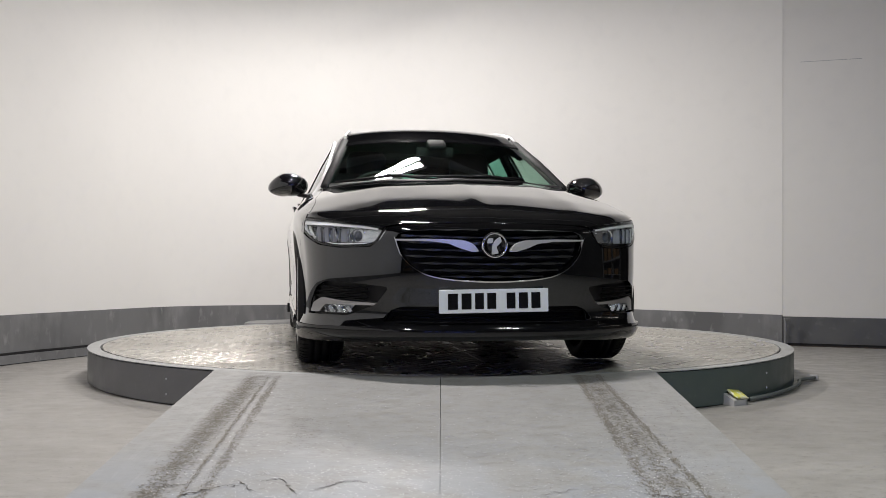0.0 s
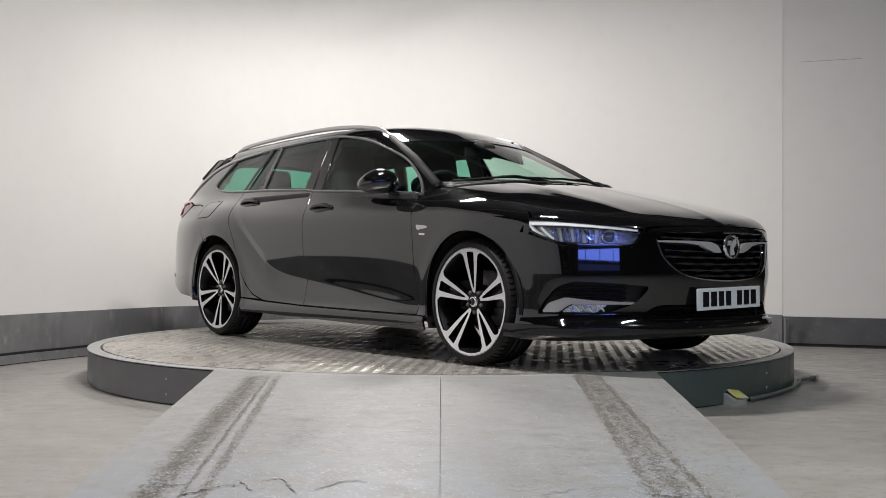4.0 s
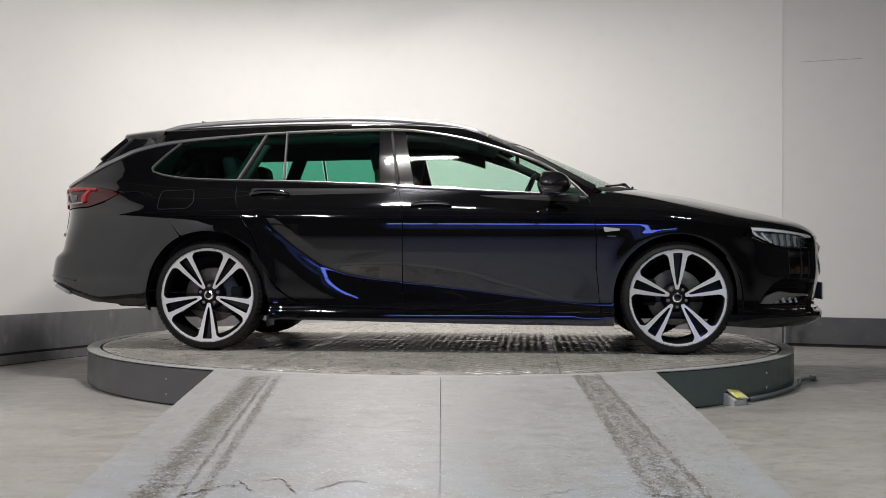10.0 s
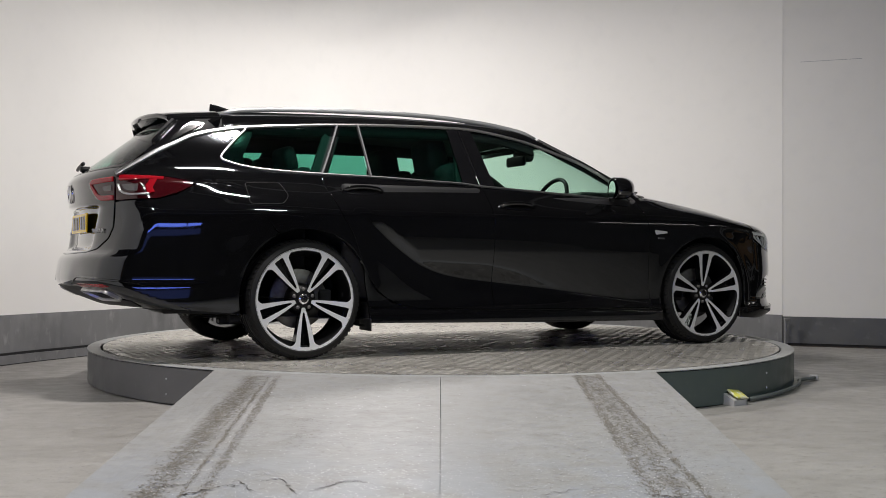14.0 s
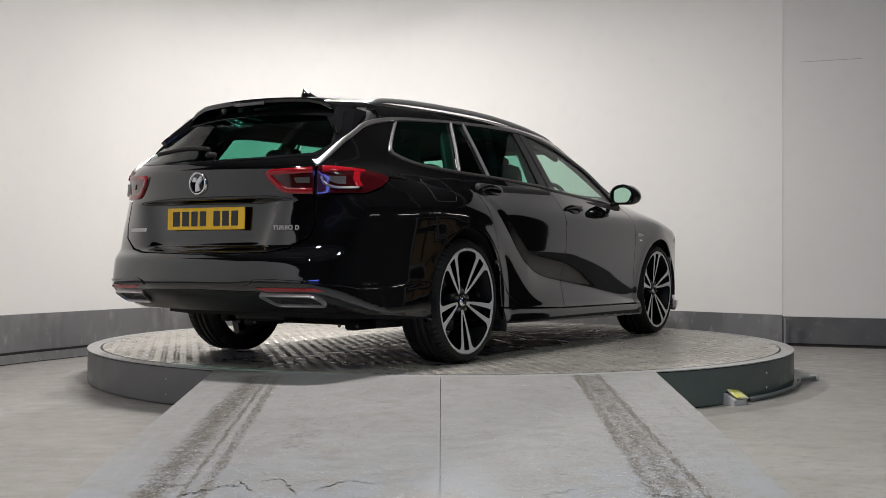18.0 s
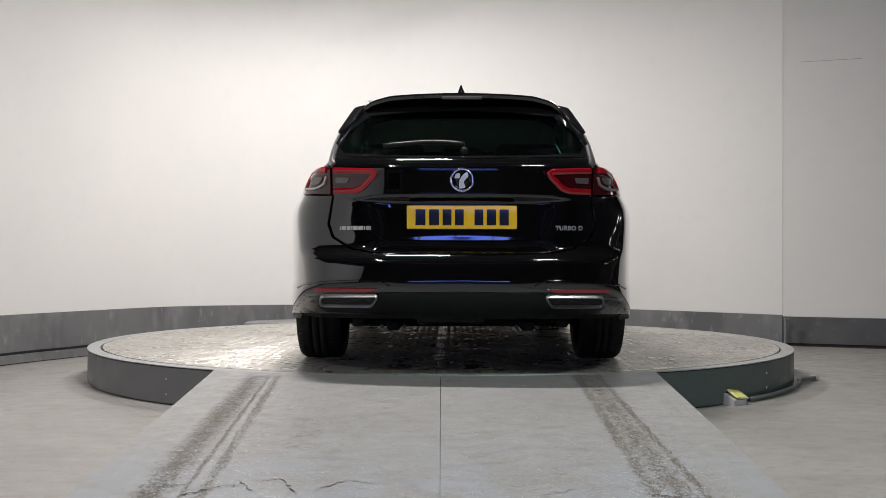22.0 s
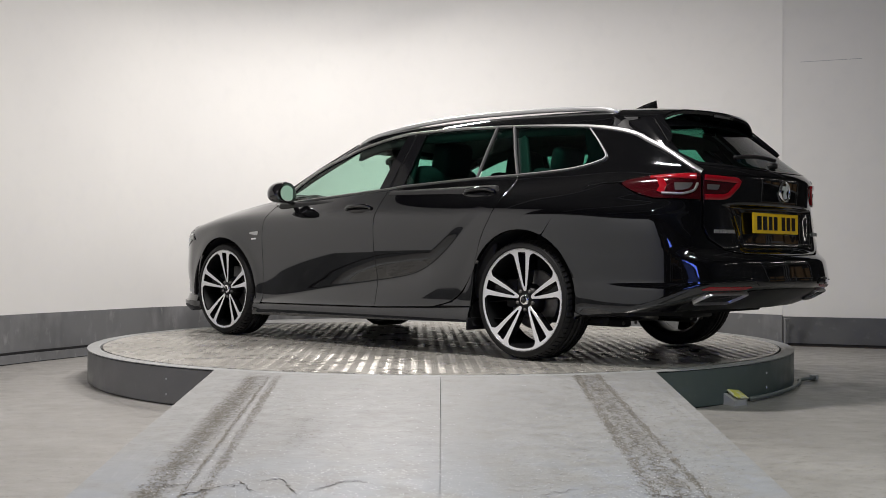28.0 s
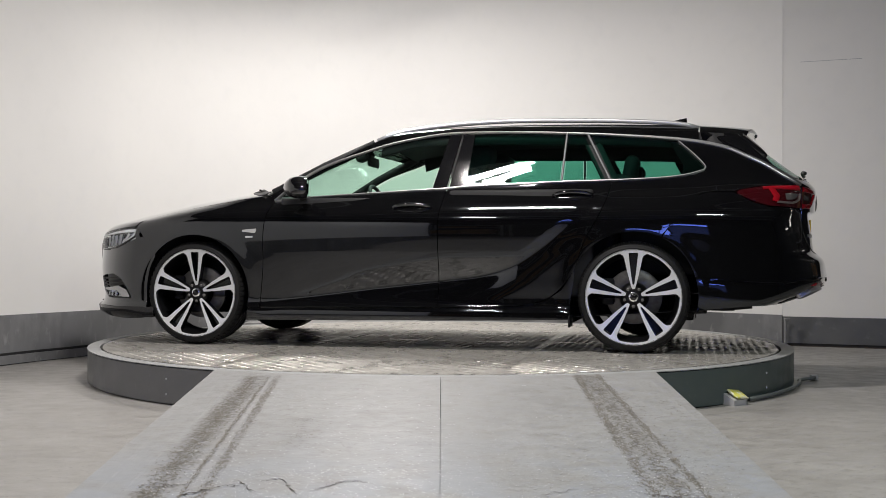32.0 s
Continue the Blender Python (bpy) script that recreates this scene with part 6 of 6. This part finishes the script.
# ---- wheels, underbody, cabin ----
def build_wheel(spoke_turn):
    """A wheel about its own hub; its outer face looks along +y."""
    wheel = new("wheel")
    wheel.parent = car
    R, rim = 0.335, 0.277
    tyre = [(rim - 0.012, -0.225), (rim + 0.004, -0.228), (R - 0.035, -0.236), (R - 0.016, -0.226), (R - 0.006, -0.20), (R - 0.001, -0.17), (R, -0.165)]
    for g in (-0.16, -0.12, -0.08):
        tyre += [(R, g - 0.006), (R - 0.007, g - 0.005), (R - 0.007, g + 0.005), (R, g + 0.006)]
    tyre += [(R, -0.055), (R - 0.006, -0.030), (R - 0.016, -0.006), (R - 0.020, 0.0005), (R - 0.022, 0.0035), (R - 0.026, 0.0035), (R - 0.028, 0.0045), (rim + 0.020, 0.005), (rim + 0.018, 0.0075), (rim + 0.013, 0.0065), (rim + 0.011, 0.003), (rim + 0.004, -0.004), (rim - 0.010, -0.010)]
    part("tyre", revolve_bm(tyre, 72), RUBBER, wheel, "low-profile black tyre")
    # shoulder lugs of the tread, a ring along each edge
    for y0, y1, y2 in ((-0.052, -0.026, -0.004), (-0.178, -0.204, -0.226)):
        verts, faces = [], []
        for i in range(66):
            b = len(verts)
            for da in (-0.030, 0.030):
                a = 2 * math.pi * i / 66 + da
                for r, y in ((R + 0.0004, y0), (R - 0.001, y1), (R - 0.014, y2), (R - 0.020, y2), (R - 0.020, y0)):
                    verts.append((r * math.cos(a + (y - y0) * 0.5), y, r * math.sin(a + (y - y0) * 0.5)))
            faces += [(b + j, b + (j + 1) % 5, b + 5 + (j + 1) % 5, b + 5 + j) for j in range(5)] + [tuple(b + j for j in range(5)), tuple(b + 9 - j for j in range(5))]
        lugs = mesh_part("tread_shoulder", verts, faces, RUBBER, wheel, smooth=False)
        lugs["kind"] = "stuff"
        bm = bmesh.new()
        bm.from_mesh(lugs.data)
        bmesh.ops.recalc_face_normals(bm, faces=bm.faces)
        bm.to_mesh(lugs.data)
        bm.free()
    part("rim_barrel", revolve_bm([(rim - 0.004, -0.004), (rim - 0.012, -0.02), (rim - 0.02, -0.05), (rim - 0.035, -0.10), (rim - 0.03, -0.20), (rim - 0.006, -0.225)], 64), WHEEL_BLACK, wheel)
    part("rim_edge", revolve_bm([(rim + 0.010, -0.008), (rim + 0.010, 0.000), (rim + 0.0085, 0.0016), (rim + 0.0068, 0.001), (rim + 0.0064, -0.010)], 72), ALLOY, wheel, "machined silver rim edge")
    # five sectors of the machined face: twin legs that flare into the rim, with a slot between them
    polar = lambda r, d: (r * math.cos(radians(d)), r * math.sin(radians(d)))
    edge = [(0.046, 0.0), (0.048, 0.010), (0.075, 0.0185), (0.13, 0.033), (0.20, 0.0485), (0.238, 0.057), (0.2465, 0.0625), (0.2525, 0.072), (0.2570, 0.0835)]
    upper = spline(edge, 0.012) + [polar(0.2700, d) for d in (20.5, 24, 28, 32, 35.95)]
    crown = [polar(0.2835, d) for d in np.linspace(36, -36, 25)]
    outline = [tuple(p) for p in upper] + crown + [(a, -b) for a, b in upper[:0:-1]]
    wing_slot = [(0.078, 0.0035), (0.13, 0.0115), (0.20, 0.0205), (0.245, 0.0250), (0.260, 0.0258), (0.2635, 0.0225)]
    slot = polyline([(0.0755, 0.0)] + wing_slot + [(a, -b) for a, b in wing_slot[::-1]], 0.014)
    rings = [np.array(outline), np.array(slot)]
    pts, edges = [], []
    for r in rings:
        b = len(pts)
        pts += [Vector(p) for p in r]
        edges += [(b + i, b + (i + 1) % len(r)) for i in range(len(r))]
    flat, _, tris, *_ = delaunay_2d_cdt(pts, edges, [], 0, 1e-6)
    flat = np.array([tuple(p) for p in flat])
    mid = np.array([flat[list(t)].mean(0) for t in tris])
    tris = [tuple(t) for t, ok in zip(tris, inside_poly(mid, rings[0]) & ~inside_poly(mid, rings[1])) if ok]
    rad = np.hypot(*flat.T)
    high = np.interp(rad, [0.046, 0.075, 0.11, 0.16, 0.21, 0.24, 0.262, 0.2835], [-0.033, -0.028, -0.023, -0.016, -0.009, -0.005, -0.002, 0.001])
    seen = {(t[k], t[(k + 1) % len(t)]) for t in tris for k in range(len(t))}
    turn_of = np.degrees(np.abs(np.arctan2(flat[:, 1], flat[:, 0])))
    rim_edges = [(a, b) for a, b in seen if (b, a) not in seen and min(turn_of[a], turn_of[b]) < 35.9]
    for i in range(5):
        a = radians(spoke_turn + 72 * i)
        c, sn = math.cos(a), math.sin(a)
        verts = [(x * c - w * sn, y, x * sn + w * c) for (x, w), y in zip(flat, high)] + [(x * c - w * sn, y - 0.048, x * sn + w * c) for (x, w), y in zip(flat, high)]
        n = len(flat)
        faces = list(tris) + [(p, q, q + n, p + n) for p, q in rim_edges]
        slots = [0] * len(tris) + [1] * len(rim_edges)
        b = len(verts)
        for r, w, y in ((0.05, 0.010, -0.058), (0.262, 0.050, -0.044)):
            for d in (-w, w):
                for yy in (y, y - 0.02):
                    verts.append((d * -sn + r * c, yy, d * c + r * sn))
        for f in ((0, 2, 6, 4), (1, 5, 7, 3), (0, 4, 5, 1), (2, 3, 7, 6), (0, 1, 3, 2), (4, 6, 7, 5)):
            faces.append(tuple(b + j for j in f))
            slots.append(1)
        ob = mesh_part("spoke", verts, faces, [ALLOY, WHEEL_GLOSS], wheel, "machined silver twin spoke with black flanks", smooth=False, slots=slots)
        bm = bmesh.new()
        bm.from_mesh(ob.data)
        bmesh.ops.recalc_face_normals(bm, faces=bm.faces)
        edges_out = [e for e in bm.edges if len(e.link_faces) == 2 and {f.material_index for f in e.link_faces} == {0, 1}]
        bmesh.ops.bevel(bm, geom=edges_out, offset=0.0016, segments=1, affect="EDGES", material=1)
        bm.to_mesh(ob.data)
        bm.free()
    part("hub", revolve_bm([(0.0, -0.030), (0.036, -0.031), (0.05, -0.034), (0.072, -0.045), (0.085, -0.07), (0.09, -0.10)], 40), WHEEL_BLACK, wheel)
    cap = part("hub_cap", revolve_bm([(0.0, -0.019), (0.024, -0.020), (0.029, -0.024), (0.031, -0.032)], 32), BRIGHT, wheel, "chrome hub cap")
    part("hub_cap_centre", revolve_bm([(0.0, -0.0165), (0.019, -0.0175), (0.020, -0.021)], 24), GLOSS_BLACK, cap)
    for i in range(5):
        a = radians(spoke_turn + 36 + 72 * i)
        bolt = part("wheel_bolt", revolve_bm([(0, -0.026), (0.007, -0.026), (0.010, -0.030), (0.010, -0.045)], 10), DISC_STEEL, wheel)
        bolt.location = (0.056 * math.cos(a), 0, 0.056 * math.sin(a))
    part("brake_disc", revolve_bm([(0.07, -0.115), (0.165, -0.115), (0.168, -0.118), (0.168, -0.138), (0.165, -0.141), (0.07, -0.141)], 48), DISC_STEEL, wheel, "worn steel brake disc")
    bm = box_bm(0.075, 0.06, 0.16, 0.015, (0.155, -0.125, 0.03))
    part("brake_caliper", bm, DARK, wheel)
    return wheel


def place_wheels():
    up = build_wheel(90)
    up.matrix_basis = pose(WHEELBASE, HUB_Y, HUB_Z)
    rear = copy_thing(up, pose(-WHEELBASE, HUB_Y, HUB_Z))
    turned = pose(0, 0, 0, 0, 0, 180)
    copy_thing(up, pose(WHEELBASE, -HUB_Y, HUB_Z) @ turned)
    copy_thing(up, pose(-WHEELBASE, -HUB_Y, HUB_Z) @ turned @ pose(0, 0, 0, 0, 180, 0))
    for wx, r in ((WHEELBASE, ARCH_F), (-WHEELBASE, ARCH_R)):
        for s in (-1, 1):
            verts, faces = [], []
            n = 26
            for i in range(n + 1):
                a = radians((-24 + 213 * i / n) if wx < 0 else (-8 + 212 * i / n))
                for rr, y in ((r + 0.004, 0.885), (r + 0.012, 0.86), (r + 0.012, 0.52), (0.08, 0.50)):
                    verts.append((wx + rr * math.cos(a), y * s, HUB_Z + rr * math.sin(a)))
            for i in range(n):
                for j in range(3):
                    f = (i * 4 + j, i * 4 + j + 1, i * 4 + 5 + j, i * 4 + 4 + j)
                    faces.append(f)
            mesh_part("wheel_arch_liner", verts, faces, DARK, car)


def underbody():
    plan = [(2.20, 0.45), (2.05, 0.70), (1.80, 0.84), (1.80, 0.50), (1.03, 0.50), (1.03, 0.86), (-1.03, 0.86), (-1.03, 0.50), (-1.82, 0.50), (-1.82, 0.84), (-2.02, 0.72), (-2.12, 0.50)]
    loop = plan + [(a, -b) for a, b in plan[::-1]]
    bm = bmesh.new()
    vs = [bm.verts.new((a, b, 0.21 if a > -1.1 else 0.26)) for a, b in loop]
    bm.faces.new(vs)
    bmesh.ops.triangulate(bm, faces=bm.faces)
    ex = bmesh.ops.extrude_face_region(bm, geom=bm.faces[:])
    bmesh.ops.translate(bm, vec=(0, 0, 0.10), verts=[g for g in ex["geom"] if isinstance(g, bmesh.types.BMVert)])
    bmesh.ops.recalc_face_normals(bm, faces=bm.faces)
    part("floor_pan", bm, DARK, car, smooth=False)
    part("silencer", box_bm(0.30, 0.80, 0.11, 0.04, (-1.93, 0, 0.31), segments=3), DARK, car, "dark steel silencer")
    part("exhaust_pipe", tube_bm(spline([(1.2, 0.12, 0.22), (0.2, 0.1, 0.2), (-1.2, 0.15, 0.21), (-1.85, 0.2, 0.24)], 0.1), 0.03, 10), DISC_STEEL, car)
    for wx in (WHEELBASE, -WHEELBASE):
        part("axle", tube_bm([(wx, -0.72, 0.30), (wx - 0.06, -0.4, 0.24), (wx - 0.06, 0.4, 0.24), (wx, 0.72, 0.30)], 0.04, 8), DARK, car)
        for s in (-1, 1):
            part("suspension_arm", box_bm(0.45, 0.06, 0.05, 0.015, (wx - 0.12, 0.55 * s, 0.22)), DARK, car)
    # rear subframe with bolts
    bm = bmesh.new()
    add_box(bm, 0.10, 1.0, 0.06, (-1.50, 0, 0.215), 0.015)
    add_box(bm, 0.30, 0.07, 0.05, (-1.62, 0.36, 0.20), 0.015)
    add_box(bm, 0.30, 0.07, 0.05, (-1.62, -0.36, 0.20), 0.015)
    frame_ob = part("rear_subframe", bm, DARK, car, "black steel rear subframe")
    for y in (-0.42, -0.30, 0.30, 0.42):
        part("bolt_head", revolve_bm([(0.0, 0.008), (0.009, 0.008), (0.011, 0.0)], 8, "x"), DISC_STEEL, frame_ob).matrix_basis = pose(-1.775, y, 0.20, 0, 0, 180)
    part("tow_cover", box_bm(0.16, 0.34, 0.04, 0.012, (-1.95, 0.05, 0.25)), TRIM_BLACK, car)
    for s in (-1, 1):
        part("mud_flap", box_bm(0.012, 0.16, 0.07, 0.004, (-1.035, 0.84 * s, 0.185)), TRIM_BLACK, car)


def seat_bm(bm, x, y, wide, base=0.26):
    add_box(bm, 0.52, wide, 0.16, (x, y, base + 0.20), 0.05)
    add_box(bm, 0.18, wide, 0.70, (x - 0.31, y, base + 0.56), 0.06, pose(0, 0, 0, 0, -18, 0))


def cabin():
    part("dashboard", box_bm(0.55, 1.36, 0.30, 0.09, (0.93, 0, 0.82), segments=3), CABIN, car, "black dashboard")
    part("dash_cowl", box_bm(0.30, 0.42, 0.09, 0.035, (0.78, -0.36, 0.965), segments=3), CABIN, car)
    part("centre_console", box_bm(0.95, 0.24, 0.30, 0.05, (0.20, 0, 0.44), segments=3), CABIN, car)
    for y, name in ((-0.37, "driver_seat"), (0.37, "passenger_seat")):
        bm = bmesh.new()
        seat_bm(bm, 0.05, y, 0.52)
        seat = part(name, bm, CLOTH, car, "dark cloth front seat")
        part("headrest", box_bm(0.15, 0.28, 0.23, 0.055, (-0.40, y, 1.205), pose(0, 0, 0, 0, -12, 0), 3), CLOTH, seat)
        for k in (-0.06, 0.06):
            part("headrest_post", tube_bm([(-0.37, y + k, 1.02), (-0.41, y + k, 1.13)], 0.007, 6), BRIGHT, seat)
    bm = bmesh.new()
    add_box(bm, 0.55, 1.30, 0.18, (-0.92, 0, 0.47), 0.05)
    add_box(bm, 0.16, 1.30, 0.60, (-1.26, 0, 0.80), 0.05, pose(0, 0, 0, 0, -20, 0))
    bench = part("rear_bench", bm, CLOTH, car, "dark cloth rear bench")
    for y in (-0.42, 0.0, 0.42):
        part("headrest", box_bm(0.09, 0.25, 0.16, 0.04, (-1.38, y, 1.14 if y else 1.11), pose(0, 0, 0, 0, -12, 0), 3), CLOTH, bench)
    part("load_cover", box_bm(0.85, 1.10, 0.02, 0.006, (-1.86, 0, 0.96)), CABIN, car)
    wheel = part("steering_wheel", revolve_bm([(0.185 + 0.014 * math.cos(a), 0.014 * math.sin(a)) for a in np.linspace(0, 2 * math.pi, 9)[:-1]], 40, "x", True), CABIN, car, "black steering wheel")
    wheel.matrix_basis = pose(0.50, -0.37, 0.93, 0, 24, 0)
    part("airbag_cover", box_bm(0.05, 0.15, 0.11, 0.02), CABIN, wheel)
    for dy, dz in ((0.11, 0), (-0.11, 0), (0, -0.11)):
        part("wheel_spoke", box_bm(0.02, 0.14 if dy else 0.05, 0.03 if dy else 0.14, 0.006, (0, dy, dz)), CABIN, wheel)
    lining = []
    ys = np.linspace(-0.54, 0.54, 13)
    xs = np.linspace(0.36, -1.95, 24)
    faces = []
    for x in xs:
        for y in ys:
            lining.append((x - 0.25 * y * y, y, float(ROOF(x)) - 0.045 - 0.14 * y * y - 0.10 * y ** 4))
    for i in range(len(xs) - 1):
        for j in range(len(ys) - 1):
            faces.append((i * 13 + j, (i + 1) * 13 + j, (i + 1) * 13 + j + 1, i * 13 + j + 1))
    mesh_part("headlining", lining, faces, CABIN, car)
    for s in (-1, 1):
        verts, faces = [], []
        xs = np.linspace(0.22, -1.95, 28)
        for x in xs:
            zb = float(np.interp(-x, [-0.6, -0.486, -0.312, -0.137, 0.0, 0.3, 1.1, 1.6, 1.95], [1.085, 1.135, 1.195, 1.25, 1.288, 1.298, 1.282, 1.268, 1.22]))
            yb = float(side_y(np.array(x), np.array(zb))) - 0.035
            top = float(min(ROOF(x) - 0.075, zb + 0.13))
            verts += [(x, yb * s, zb), (x, (yb - 0.03) * s, zb - 0.004), (x, (yb - 0.10) * s, top), (x, (yb - 0.04) * s, top)]
        for i in range(len(xs) - 1):
            for j in range(4):
                faces.append((i * 4 + j, i * 4 + (j + 1) % 4, i * 4 + 4 + (j + 1) % 4, i * 4 + 4 + j))
        mesh_part("roof_side_lining", verts, faces, CABIN, car)
    mirror = part("interior_mirror", box_bm(0.025, 0.24, 0.07, 0.012, (0.46, 0, 1.245), segments=3), CABIN, car)
    part("mirror_stem", tube_bm([(0.475, 0, 1.26), (0.53, 0, 1.30)], 0.012, 8), CABIN, mirror)
    part("sensor_housing", box_bm(0.12, 0.12, 0.05, 0.02, (0.52, 0, 1.285), pose(0, 0, 0, 0, 22, 0)), CABIN, car)
    for s in (-1, 1):
        part("door_lining_front", box_bm(1.05, 0.05, 0.62, 0.02, (0.32, 0.80 * s, 0.64)), CABIN, car)
        part("door_lining_rear", box_bm(0.90, 0.05, 0.66, 0.02, (-0.72, 0.80 * s, 0.66)), CABIN, car)
        part("tail_pillar_lining", tube_bm([(-2.10, 0.60 * s, 1.0), (-2.0, 0.565 * s, 1.15), (-1.86, 0.53 * s, 1.30)], 0.055, 8), CABIN, car)
        part("luggage_side", box_bm(1.05, 0.05, 0.55, 0.02, (-1.85, 0.62 * s, 0.74)), CABIN, car)
        part("pillar_lining", box_bm(0.13, 0.03, 0.40, 0.01, (-0.31, 0.66 * s, 1.18), pose(0, 0, 0, 28 * s, 0, 0) @ pose(0, 0, 0, 0, 10, 0)), CABIN, car)
        part("rear_pillar_lining", box_bm(0.10, 0.03, 0.36, 0.01, (-1.20, 0.62 * s, 1.18), pose(0, 0, 0, 26 * s, 0, 0) @ pose(0, 0, 0, 0, 24, 0)), CABIN, car)
        part("screen_pillar_lining", tube_bm([(0.93, 0.72 * s, 0.985), (0.60, 0.635 * s, 1.165), (0.28, 0.565 * s, 1.315)], 0.03, 8), CABIN, car)


side_panels()
top_panels()
front_parts()
rear_parts()
mirrors()
place_wheels()
underbody()
cabin()
# ---- what moves: deck and car turn together ----
CAR_OFFSET = Vector((0.0654, -0.1222, 0.0))


def motions():
    times = [t * 1.0 for t in range(33)]
    walk(deck, [(t, pose(0, 0, 0, 0, 0, heading(t))) for t in times])
    walk(car, [(t, pose(0, 0, TABLE + 0.003, 0, 0, heading(t)) @ Matrix.Translation(CAR_OFFSET)) for t in times])


motions()
